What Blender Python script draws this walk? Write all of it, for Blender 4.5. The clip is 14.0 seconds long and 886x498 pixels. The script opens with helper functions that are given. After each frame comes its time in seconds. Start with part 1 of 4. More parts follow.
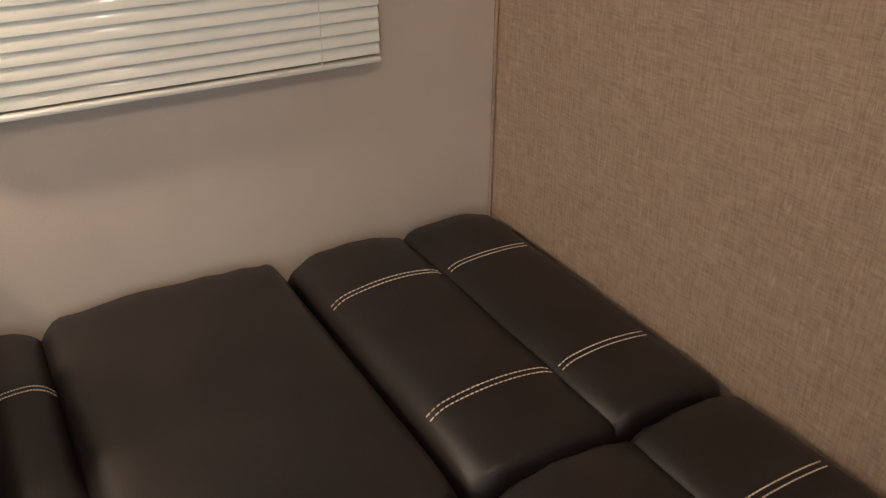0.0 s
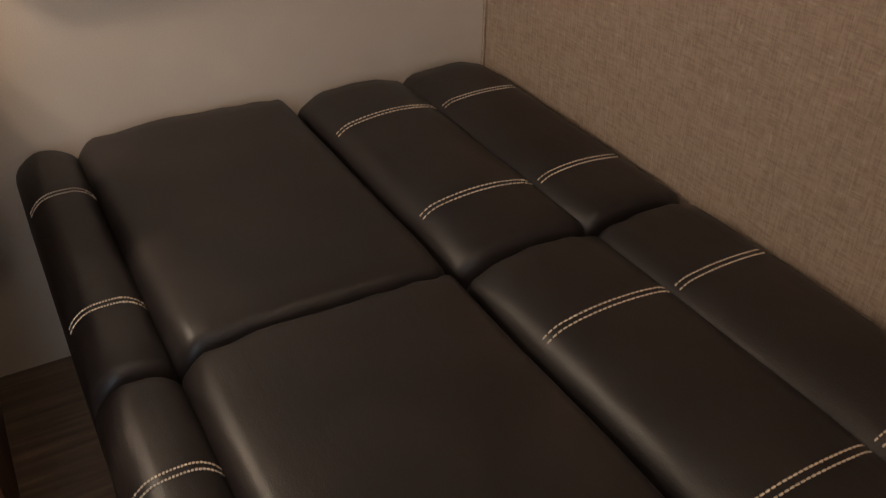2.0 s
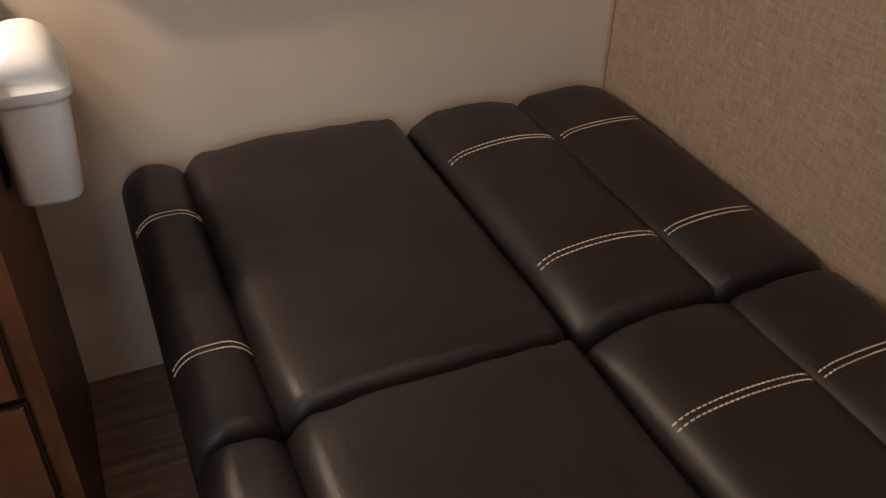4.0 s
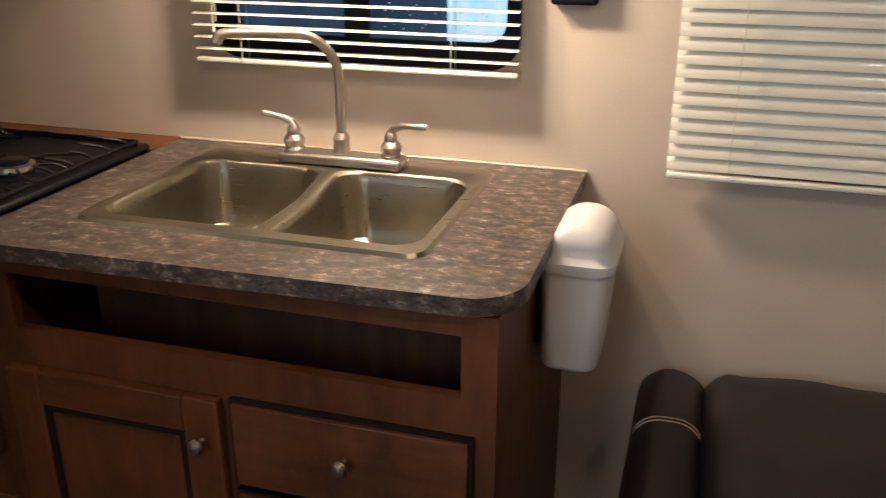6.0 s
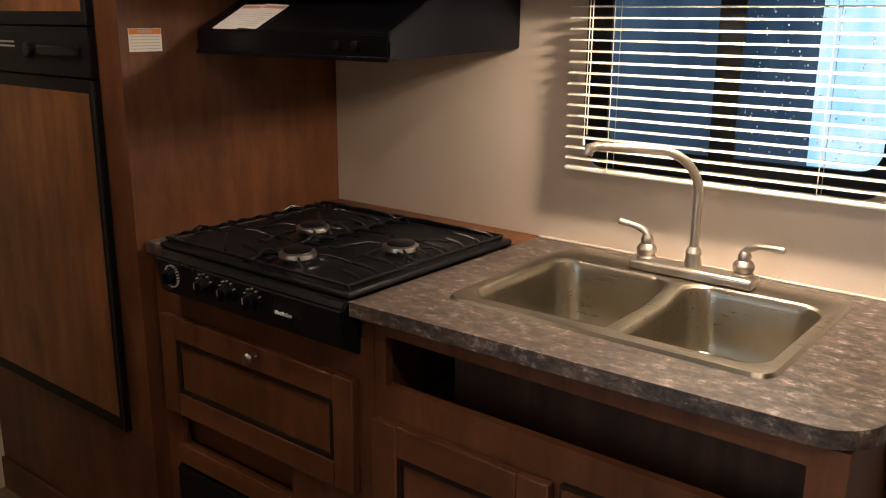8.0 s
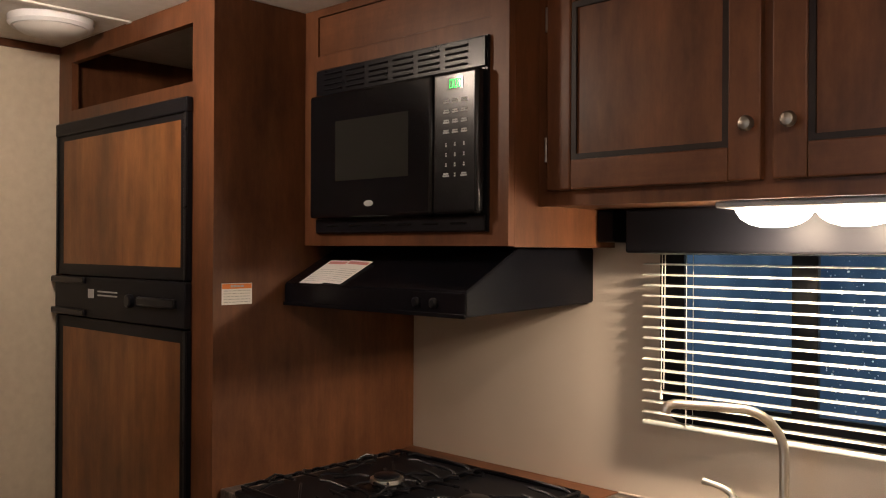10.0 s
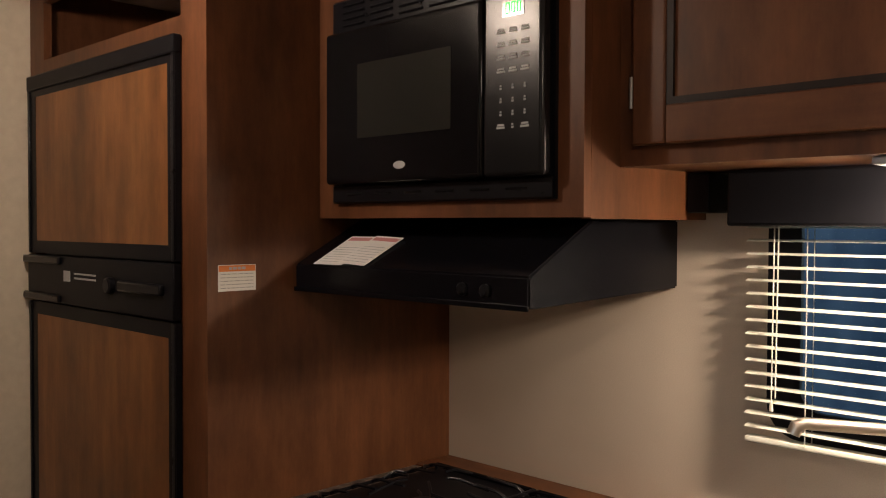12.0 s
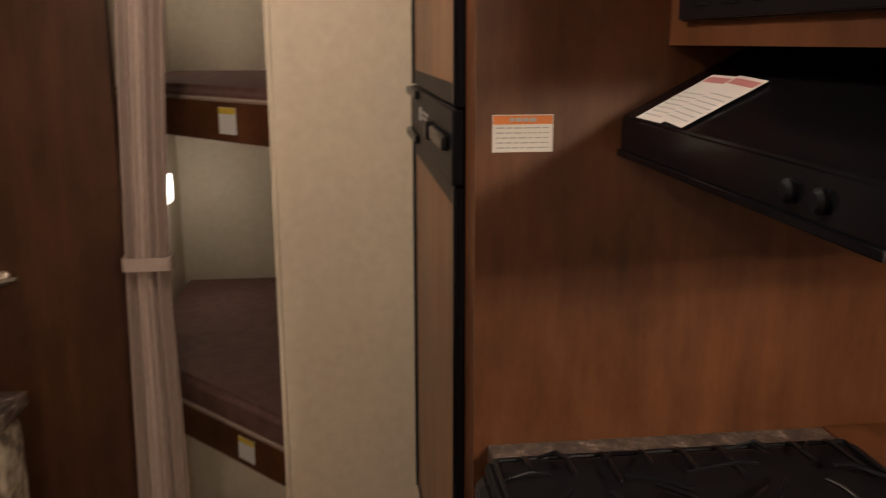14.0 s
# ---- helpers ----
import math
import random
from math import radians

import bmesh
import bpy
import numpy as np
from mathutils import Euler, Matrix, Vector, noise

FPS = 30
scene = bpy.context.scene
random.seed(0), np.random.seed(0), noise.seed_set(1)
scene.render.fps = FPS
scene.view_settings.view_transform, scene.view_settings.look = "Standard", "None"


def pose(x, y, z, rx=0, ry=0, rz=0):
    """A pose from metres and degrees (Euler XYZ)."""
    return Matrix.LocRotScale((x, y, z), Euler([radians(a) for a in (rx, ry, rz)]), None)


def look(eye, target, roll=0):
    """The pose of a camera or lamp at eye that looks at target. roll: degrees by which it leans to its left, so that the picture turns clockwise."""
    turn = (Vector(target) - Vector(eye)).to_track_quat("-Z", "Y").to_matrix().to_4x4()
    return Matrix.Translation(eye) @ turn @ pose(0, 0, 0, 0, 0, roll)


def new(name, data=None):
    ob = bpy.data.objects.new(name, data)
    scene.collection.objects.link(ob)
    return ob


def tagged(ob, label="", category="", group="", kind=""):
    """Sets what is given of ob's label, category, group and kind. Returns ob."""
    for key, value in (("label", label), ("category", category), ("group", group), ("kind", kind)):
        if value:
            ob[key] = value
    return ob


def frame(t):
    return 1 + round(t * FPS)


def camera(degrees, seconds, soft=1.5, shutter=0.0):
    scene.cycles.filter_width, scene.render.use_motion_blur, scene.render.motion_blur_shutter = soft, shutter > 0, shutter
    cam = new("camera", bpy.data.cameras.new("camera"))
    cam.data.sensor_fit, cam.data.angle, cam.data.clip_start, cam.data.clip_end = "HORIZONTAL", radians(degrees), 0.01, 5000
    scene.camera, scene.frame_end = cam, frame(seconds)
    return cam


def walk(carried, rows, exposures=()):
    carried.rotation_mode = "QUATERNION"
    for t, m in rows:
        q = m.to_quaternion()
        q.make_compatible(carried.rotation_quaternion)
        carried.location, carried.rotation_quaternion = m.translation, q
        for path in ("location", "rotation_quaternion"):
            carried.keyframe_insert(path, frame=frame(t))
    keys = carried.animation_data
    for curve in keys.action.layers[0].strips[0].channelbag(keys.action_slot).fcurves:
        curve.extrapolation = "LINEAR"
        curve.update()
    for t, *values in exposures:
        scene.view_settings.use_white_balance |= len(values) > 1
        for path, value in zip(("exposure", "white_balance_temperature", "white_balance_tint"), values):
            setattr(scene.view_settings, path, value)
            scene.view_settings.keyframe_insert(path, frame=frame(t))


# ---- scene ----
cam = camera(53.7, 14.0, soft=1.0, shutter=0.2)

PATH = [
    (0, (1.758, -1.535, 1.437), (2.569, -0.147, 0.542), 0.4),
    (0.5, (1.712, -1.591, 1.427), (2.512, -0.21, 0.511), 0.5),
    (1, (1.677, -1.67, 1.427), (2.471, -0.3, 0.489), 0.6),
    (1.5, (1.665, -1.728, 1.408), (2.444, -0.375, 0.433), 0.6),
    (2, (1.648, -1.77, 1.38), (2.408, -0.458, 0.338), 0.9),
    (2.2, (1.641, -1.788, 1.368), (2.391, -0.49, 0.3), 0.9),
    (4.5, (1.644, -1.572, 1.443), (2.133, -0.173, 0.352), 2.4),
    (5, (1.719, -1.579, 1.364), (1.911, 0.061, 0.551), -0.6),
    (5.5, (1.724, -1.563, 1.377), (1.592, 0.124, 0.653), -0.4),
    (6, (1.733, -1.591, 1.391), (1.235, 0.043, 0.707), -0.0),
    (6.5, (1.727, -1.639, 1.391), (0.937, -0.111, 0.739), 0.3),
    (7, (1.724, -1.678, 1.397), (0.753, -0.24, 0.784), 0.4),
    (7.5, (1.729, -1.687, 1.4), (0.67, -0.287, 0.85), 0.4),
    (8, (1.725, -1.688, 1.412), (0.614, -0.301, 0.937), 0.4),
    (8.5, (1.728, -1.693, 1.429), (0.557, -0.324, 1.055), 0.3),
    (9, (1.735, -1.702, 1.447), (0.511, -0.349, 1.21), 0.3),
    (9.2, (1.739, -1.706, 1.452), (0.501, -0.355, 1.281), 0.3),
    (11.3, (1.668, -1.666, 1.464), (0.384, -0.35, 1.526), 0.2),
    (11.5, (1.601, -1.617, 1.456), (0.313, -0.305, 1.49), 0.1),
    (12, (1.422, -1.469, 1.455), (0.132, -0.157, 1.405), 0.2),
    (12.5, (1.34, -1.285, 1.438), (0.029, -0.001, 1.303), 0.1),
    (13, (1.288, -1.044, 1.444), (-0.19, 0.04, 1.278), 0.6),
    (13.5, (1.197, -0.872, 1.43), (-0.502, -0.204, 1.199), 1.3),
    (13.7, (1.137, -0.87, 1.44), (-0.598, -0.336, 1.14), -1.2),
    (14, (1.135, -0.809, 1.473), (-0.643, -0.604, 1.049), -0.1),
]
walk(cam, [(t, look(eye, target, roll)) for t, eye, target, roll in PATH],
     [(0, 0.38), (1.0, 0.3), (2.2, 0.02), (4.3, 0.15), (5.5, -0.08), (6.5, -0.05), (8.0, 0.12), (11.3, 0.0), (12.5, -0.14), (13.3, 0.3), (14.0, 0.4)])

# ---- world, lamps, exposure ----
scene.view_settings.exposure = 0.0
world = bpy.data.worlds.new("world")
scene.world = world
world.use_nodes = True
wn = world.node_tree.nodes
sky = wn.new("ShaderNodeTexSky")
sky.sky_type, sky.sun_disc, sky.sun_elevation = "NISHITA", False, radians(8)
wn["Background"].inputs["Strength"].default_value = 0.05
world.node_tree.links.new(sky.outputs[0], wn["Background"].inputs["Color"])


def lamp(name, m, power, size, color, size_y=0.0, spread=180):
    data = bpy.data.lights.new(name, "AREA")
    data.energy, data.size, data.color, data.spread = power, size, color, radians(spread)
    data.shape = "RECTANGLE" if size_y else "DISK"
    if size_y:
        data.size_y = size_y
    ob = new(name, data)
    ob.matrix_world = m
    return tagged(ob, kind="structure")


def bulb(name, at, power, radius, color):
    data = bpy.data.lights.new(name, "POINT")
    data.energy, data.shadow_soft_size, data.color = power, radius, color
    ob = new(name, data)
    ob.location = at
    return tagged(ob, kind="structure")


WARM = (1.0, 0.76, 0.55)
UNDER = [(1.095, -0.19), (1.235, -0.19)]
CEIL = [(1.58, -1.36, 7.0), (2.25, -1.36, 4.0), (0.0, -1.07, 10.5)]
for ux, uy in UNDER:
    lamp("under_light", pose(ux, uy, 1.508), 3.6, 0.05, WARM)
    bulb("under_light_glow", (ux, uy, 1.516), 4.2, 0.02, WARM)
for cx, cy, watts in CEIL:
    bulb("ceiling_lamp_light", (cx, cy, 1.972), watts, 0.035, (1.0, 0.79, 0.64))
# The upper lamp (1.76) is an unseen addition that brightens the upper bunk.
for rz in (0.96, 1.76):
    bulb("reading_lamp_light", (-2.06, -1.40, rz), 0.6, 0.03, (1.0, 0.86, 0.70))
# daylight through the open entrance door
lamp("door_daylight", look((1.0, -2.34, 1.2), (2.15, 0.0, 0.58)), 2.0, 0.62, (0.74, 0.86, 1.0), 1.5, 80)

# ---- materials ----


def mat(name, color, rough=0.5, metal=0.0, spec=0.5):
    m = bpy.data.materials.new(name)
    m.use_nodes = True
    b = m.node_tree.nodes["Principled BSDF"]
    b.inputs["Base Color"].default_value = (*color, 1)
    b.inputs["Roughness"].default_value = rough
    b.inputs["Metallic"].default_value = metal
    b.inputs["Specular IOR Level"].default_value = spec
    return m


def node(m, kind, **values):
    n = m.node_tree.nodes.new(kind)
    for key, value in values.items():
        n.inputs[key].default_value = value
    return n


def wire(m, a, b):
    m.node_tree.links.new(a, b)


def coords(m, scale):
    tc = node(m, "ShaderNodeTexCoord")
    mp = node(m, "ShaderNodeMapping")
    mp.inputs["Scale"].default_value = scale
    wire(m, tc.outputs["Object"], mp.inputs["Vector"])
    return mp.outputs["Vector"]


def noise_of(m, scale, size, detail=4.0, rough=0.6):
    n = node(m, "ShaderNodeTexNoise", Scale=size, Detail=detail, Roughness=rough)
    wire(m, coords(m, scale), n.inputs["Vector"])
    return n.outputs["Fac"]


def ramp(m, fac, stops):
    r = node(m, "ShaderNodeValToRGB")
    e = r.color_ramp.elements
    while len(e) < len(stops):
        e.new(0.5)
    for el, (p, c) in zip(e, stops):
        el.position, el.color = p, (*c, 1)
    wire(m, fac, r.inputs["Fac"])
    return r.outputs["Color"]


def blend(m, fac, a, b, how="MIX"):
    x = m.node_tree.nodes.new("ShaderNodeMix")
    x.data_type, x.blend_type = "RGBA", how
    for value, slot in ((fac, 0), (a, 6), (b, 7)):
        if isinstance(value, (int, float)):
            x.inputs[slot].default_value = value
        elif isinstance(value, tuple):
            x.inputs[slot].default_value = (*value, 1)
        else:
            wire(m, value, x.inputs[slot])
    return x.outputs[2]


def paint(m, color):
    wire(m, color, m.node_tree.nodes["Principled BSDF"].inputs["Base Color"])


def bump(m, height, strength, distance):
    b = node(m, "ShaderNodeBump", Strength=strength, Distance=distance)
    wire(m, height, b.inputs["Height"])
    wire(m, b.outputs["Normal"], m.node_tree.nodes["Principled BSDF"].inputs["Normal"])


def vary_rough(m, fac, lo, hi):
    r = node(m, "ShaderNodeMapRange")
    r.inputs["To Min"].default_value, r.inputs["To Max"].default_value = lo, hi
    wire(m, fac, r.inputs["Value"])
    wire(m, r.outputs["Result"], m.node_tree.nodes["Principled BSDF"].inputs["Roughness"])


def wood(name, stretch, dark, mid, light, rough=0.42):
    m = mat(name, mid, rough, 0.0, 0.28)
    fine = noise_of(m, stretch, 26.0, 6.0, 0.62)
    broad = noise_of(m, tuple(0.5 * s + 0.12 for s in stretch), 9.0, 5.0)
    base = ramp(m, fine, [(0.22, dark), (0.52, mid), (0.82, light)])
    tone = ramp(m, broad, [(0.3, (0.80, 0.78, 0.76)), (0.7, (1.10, 1.08, 1.06))])
    blot = ramp(m, noise_of(m, (1, 1, 0.45), 9.0, 7.0, 0.68), [(0.32, (0.62, 0.61, 0.60)), (0.68, (1.24, 1.23, 1.21))])
    paint(m, blend(m, 1.0, blend(m, 1.0, base, tone, "MULTIPLY"), blot, "MULTIPLY"))
    vary_rough(m, broad, rough - 0.08, rough + 0.12)
    bump(m, fine, 0.12, 0.002)
    return m


W_D, W_M, W_L = (0.092, 0.035, 0.015), (0.132, 0.051, 0.022), (0.176, 0.073, 0.032)
WOOD_V = wood("wood_upright", (1, 1, 0.13), W_D, W_M, W_L)
WOOD_H = wood("wood_level", (0.13, 1, 1), W_D, W_M, W_L)
# Darkened copy of the cabinet wood: recess shade is put into its colour.
WOOD_SHADED = wood("wood_inside_shaded", (1, 1, 0.06), (0.03, 0.014, 0.008), (0.06, 0.028, 0.015), (0.09, 0.042, 0.022), 0.6)
WOOD_DOOR = wood("wood_grain_laminate", (0.6, 1, 0.06), (0.125, 0.046, 0.016), (0.235, 0.096, 0.034), (0.35, 0.158, 0.058), 0.32)
WOOD_BATH = wood("wood_bathroom", (1, 1, 0.09), (0.040, 0.016, 0.008), (0.060, 0.025, 0.012), (0.084, 0.037, 0.017))
BEAD = wood("wood_glazed_bead", (0.3, 1, 0.3), (0.010, 0.006, 0.005), (0.018, 0.010, 0.007), (0.03, 0.017, 0.010), 0.45)

WALL = mat("wall_vinyl_beige", (0.58, 0.50, 0.42), 0.55)
wfine = noise_of(WALL, (1, 1, 1), 420.0, 3.0)
paint(WALL, blend(WALL, 1.0, ramp(WALL, noise_of(WALL, (1, 1, 1), 2.2, 3.0), [(0.3, (0.56, 0.475, 0.395)), (0.7, (0.64, 0.555, 0.47))]),
                  ramp(WALL, wfine, [(0.35, (0.93, 0.93, 0.93)), (0.65, (1.04, 1.04, 1.04))]), "MULTIPLY"))
bump(WALL, wfine, 0.10, 0.001)

CREAM = mat("wall_vinyl_cream", (0.62, 0.53, 0.40), 0.6)
cf = noise_of(CREAM, (1, 1, 1), 300.0, 3.0)
paint(CREAM, ramp(CREAM, noise_of(CREAM, (1, 1, 1), 40.0, 4.0), [(0.3, (0.66, 0.57, 0.44)), (0.7, (0.73, 0.64, 0.50))]))
bump(CREAM, cf, 0.18, 0.001)

WEAVE = mat("wall_vinyl_woven", (0.36, 0.26, 0.17), 0.62)
wv = noise_of(WEAVE, (1, 1, 0.12), 230.0, 2.0)
wh = noise_of(WEAVE, (1, 0.12, 1), 230.0, 2.0)
slub = noise_of(WEAVE, (1, 0.34, 1), 110.0, 2.0, 0.4)
slub2 = noise_of(WEAVE, (1, 1, 0.30), 110.0, 2.0, 0.4)
thread = blend(WEAVE, 0.5, wv, wh)
base = ramp(WEAVE, thread, [(0.34, (0.262, 0.187, 0.138)), (0.5, (0.335, 0.246, 0.184)), (0.66, (0.40, 0.303, 0.234))])
base = blend(WEAVE, ramp(WEAVE, slub, [(0.66, (0, 0, 0)), (0.78, (0.5, 0.5, 0.5))]), base, (0.50, 0.40, 0.30))
base = blend(WEAVE, ramp(WEAVE, slub2, [(0.67, (0, 0, 0)), (0.77, (0.5, 0.5, 0.5))]), base, (0.50, 0.40, 0.30))
paint(WEAVE, base)
bump(WEAVE, blend(WEAVE, 0.5, thread, blend(WEAVE, 0.5, slub, slub2)), 1.0, 0.005)

CEILING = mat("ceiling_white", (0.72, 0.69, 0.63), 0.7)
bump(CEILING, noise_of(CEILING, (1, 1, 1), 260.0, 3.0), 0.15, 0.001)
paint(CEILING, ramp(CEILING, noise_of(CEILING, (1, 1, 1), 30.0, 4.0), [(0.3, (0.66, 0.63, 0.57)), (0.7, (0.74, 0.71, 0.65))]))

FLOOR = mat("floor_vinyl", (0.16, 0.11, 0.075), 0.38)
ff = noise_of(FLOOR, (0.05, 1, 1), 60.0, 6.0)
paint(FLOOR, blend(FLOOR, 1.0, ramp(FLOOR, ff, [(0.3, (0.10, 0.065, 0.042)), (0.55, (0.19, 0.13, 0.088)), (0.75, (0.28, 0.20, 0.14))]),
                   ramp(FLOOR, noise_of(FLOOR, (1, 1, 1), 6.0, 4.0), [(0.3, (0.7, 0.7, 0.7)), (0.7, (1.1, 1.1, 1.1))]), "MULTIPLY"))
bump(FLOOR, ff, 0.1, 0.001)

STONE = mat("counter_laminate", (0.2, 0.16, 0.13), 0.34)
s1 = noise_of(STONE, (0.7, 1, 1), 46.0, 8.0, 0.80)
s2 = noise_of(STONE, (0.5, 1.3, 1), 110.0, 6.0, 0.75)
s3 = noise_of(STONE, (0.5, 1, 1), 24.0, 4.0, 0.7)
sb = ramp(STONE, s1, [(0.38, (0.024, 0.019, 0.018)), (0.50, (0.075, 0.058, 0.050)), (0.57, (0.145, 0.115, 0.098)), (0.66, (0.46, 0.40, 0.35))])
sb = blend(STONE, ramp(STONE, s2, [(0.54, (0, 0, 0)), (0.66, (0.8, 0.8, 0.8))]), sb, (0.040, 0.032, 0.029))
sb = blend(STONE, ramp(STONE, s3, [(0.52, (0, 0, 0)), (0.68, (0.45, 0.45, 0.45))]), sb, (0.22, 0.155, 0.11))
paint(STONE, sb)
vary_rough(STONE, s2, 0.28, 0.45)
bump(STONE, s1, 0.10, 0.001)

LEATHER = mat("leather_brown", (0.022, 0.016, 0.013), 0.46, 0.0, 0.36)
lv = node(LEATHER, "ShaderNodeTexVoronoi", Scale=420.0)
wire(LEATHER, coords(LEATHER, (1, 1, 1)), lv.inputs["Vector"])
lb = noise_of(LEATHER, (1, 1, 1), 7.0, 5.0)
paint(LEATHER, ramp(LEATHER, lb, [(0.3, (0.013, 0.010, 0.0093)), (0.7, (0.021, 0.0160, 0.0148))]))
vary_rough(LEATHER, lb, 0.34, 0.48)
crease = noise_of(LEATHER, (1.6, 0.5, 1), 13.0, 5.0, 0.55)
bump(LEATHER, blend(LEATHER, 0.06, blend(LEATHER, 0.6, lb, crease), lv.outputs["Distance"]), 0.35, 0.008)
THREAD = mat("thread_cream", (0.62, 0.52, 0.40), 0.8)
LINING = mat("sofa_lining", (0.012, 0.010, 0.010), 0.85)

BLACK = mat("black_enamel", (0.006, 0.006, 0.008), 0.26, 0.0, 0.28)
vary_rough(BLACK, noise_of(BLACK, (1, 1, 1), 30.0, 4.0), 0.22, 0.38)
BLACK_MATT = mat("black_plastic", (0.006, 0.006, 0.008), 0.45, 0.0, 0.15)
bump(BLACK_MATT, noise_of(BLACK_MATT, (1, 1, 1), 700.0, 2.0), 0.15, 0.001)
HOODM = mat("hood_black_steel", (0.005, 0.005, 0.007), 0.25, 0.0, 0.18)
vary_rough(HOODM, noise_of(HOODM, (1, 1, 1), 18.0, 4.0), 0.18, 0.28)
GLOSS = mat("black_glass", (0.008, 0.008, 0.009), 0.10)
OVEN = mat("microwave_gloss_black", (0.005, 0.005, 0.006), 0.12, 0.0, 0.3)
vary_rough(OVEN, noise_of(OVEN, (1, 1, 1), 14.0, 4.0), 0.09, 0.15)
KEYPAD = mat("keypad_satin_black", (0.008, 0.008, 0.009), 0.24, 0.0, 0.32)
vary_rough(KEYPAD, noise_of(KEYPAD, (1, 1, 1), 40.0, 4.0), 0.20, 0.28)
SMOKE = mat("microwave_window", (0.018, 0.018, 0.016), 0.14, 0.0, 0.3)
GREY = mat("grey_print", (0.42, 0.42, 0.42), 0.6)
WHITE_INK = mat("white_print", (0.75, 0.75, 0.73), 0.6)
RED_INK = mat("red_print", (0.55, 0.20, 0.20), 0.6)
ORANGE_INK = mat("orange_print", (0.72, 0.22, 0.05), 0.6)
YELLOW_INK = mat("yellow_print", (0.75, 0.55, 0.06), 0.6)
PAPER = mat("paper", (0.78, 0.76, 0.73), 0.75)
bump(PAPER, noise_of(PAPER, (1, 1, 1), 60.0, 3.0), 0.2, 0.002)
WHITE = mat("white_plastic", (0.74, 0.75, 0.76), 0.32)
vary_rough(WHITE, noise_of(WHITE, (1, 1, 1), 25.0, 3.0), 0.27, 0.40)
SLAT = mat("blind_slat", (0.78, 0.785, 0.71), 0.25)
vary_rough(SLAT, noise_of(SLAT, (1, 1, 1), 12.0, 3.0), 0.09, 0.14)
CORD = mat("blind_cord", (0.62, 0.60, 0.54), 0.8)

SINK = mat("sink_champagne", (0.43, 0.40, 0.33), 0.34, 1.0)
sn = noise_of(SINK, (0.08, 1, 1), 200.0, 4.0)
vary_rough(SINK, sn, 0.24, 0.34)
paint(SINK, ramp(SINK, noise_of(SINK, (1, 1, 1), 9.0, 4.0), [(0.3, (0.34, 0.31, 0.25)), (0.7, (0.40, 0.37, 0.30))]))
bump(SINK, sn, 0.015, 0.001)
NICKEL = mat("brushed_nickel", (0.60, 0.55, 0.49), 0.26, 1.0)
vary_rough(NICKEL, noise_of(NICKEL, (1, 1, 1), 60.0, 3.0), 0.30, 0.38)
KNOB = mat("antique_nickel", (0.30, 0.26, 0.22), 0.36, 1.0)
vary_rough(KNOB, noise_of(KNOB, (1, 1, 1), 120.0, 3.0), 0.30, 0.46)
ALU = mat("burner_cap_alloy", (0.80, 0.79, 0.76), 0.28, 1.0)

CURTAIN = mat("curtain_cloth", (0.38, 0.30, 0.26), 0.9)
cw = noise_of(CURTAIN, (1, 1, 0.2), 300.0, 3.0)
paint(CURTAIN, ramp(CURTAIN, cw, [(0.3, (0.33, 0.255, 0.22)), (0.7, (0.42, 0.33, 0.29))]))
bump(CURTAIN, cw, 0.3, 0.001)
QUILT = mat("mattress_brown", (0.10, 0.052, 0.042), 0.85)
qw = noise_of(QUILT, (1, 1, 1), 25.0, 5.0)
paint(QUILT, ramp(QUILT, qw, [(0.3, (0.135, 0.068, 0.056)), (0.7, (0.20, 0.108, 0.090))]))
bump(QUILT, qw, 0.5, 0.006)
PIPING = mat("piping_tan", (0.40, 0.31, 0.25), 0.8)

GLASS = mat("glass", (0.9, 0.95, 1.0), 0.02)
GLASS.node_tree.nodes["Principled BSDF"].inputs["Transmission Weight"].default_value = 1.0
GLASS.node_tree.nodes["Principled BSDF"].inputs["IOR"].default_value = 1.05
DROP = mat("rain_drop", (0.85, 0.9, 1.0), 0.15)
LENS = mat("lamp_lens_off", (0.70, 0.68, 0.64), 0.35)


def glowing(name, color, strength):
    m = mat(name, color, 0.5)
    b = m.node_tree.nodes["Principled BSDF"]
    b.inputs["Emission Color"].default_value = (*color, 1)
    b.inputs["Emission Strength"].default_value = strength
    return m


DOME = glowing("lamp_lens_lit", (1.0, 0.88, 0.70), 18.0)
LIT = glowing("ceiling_lens_lit", (1.0, 0.88, 0.72), 6.0)
GREEN = glowing("green_digits", (0.05, 0.9, 0.15), 1.0)
LED = glowing("red_led", (1.0, 0.05, 0.03), 0.6)
READING = glowing("reading_lens_lit", (1.0, 0.90, 0.78), 3.0)


# Emission in place of the daylight on things beyond the window.
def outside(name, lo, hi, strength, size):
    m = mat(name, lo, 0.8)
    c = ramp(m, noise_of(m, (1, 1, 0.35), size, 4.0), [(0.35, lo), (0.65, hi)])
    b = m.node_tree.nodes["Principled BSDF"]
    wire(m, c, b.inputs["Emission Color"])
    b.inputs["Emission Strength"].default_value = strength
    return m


OUT_DARK = outside("glowing_blue_backdrop", (0.014, 0.028, 0.052), (0.045, 0.078, 0.120), 1.0, 3.0)
OUT_BRIGHT = outside("glowing_trailer_side", (0.35, 0.72, 0.95), (0.95, 1.0, 1.0), 1.0, 7.0)

# ---- mesh helpers ----
BASE = {}


def thing(name, at, label, category, group="", kind=""):
    ob = new(name)
    ob.empty_display_size = 0.05
    ob.location = at
    BASE[name] = Vector(at)
    ob["base"] = list(at)
    return tagged(ob, label, category, group, kind)


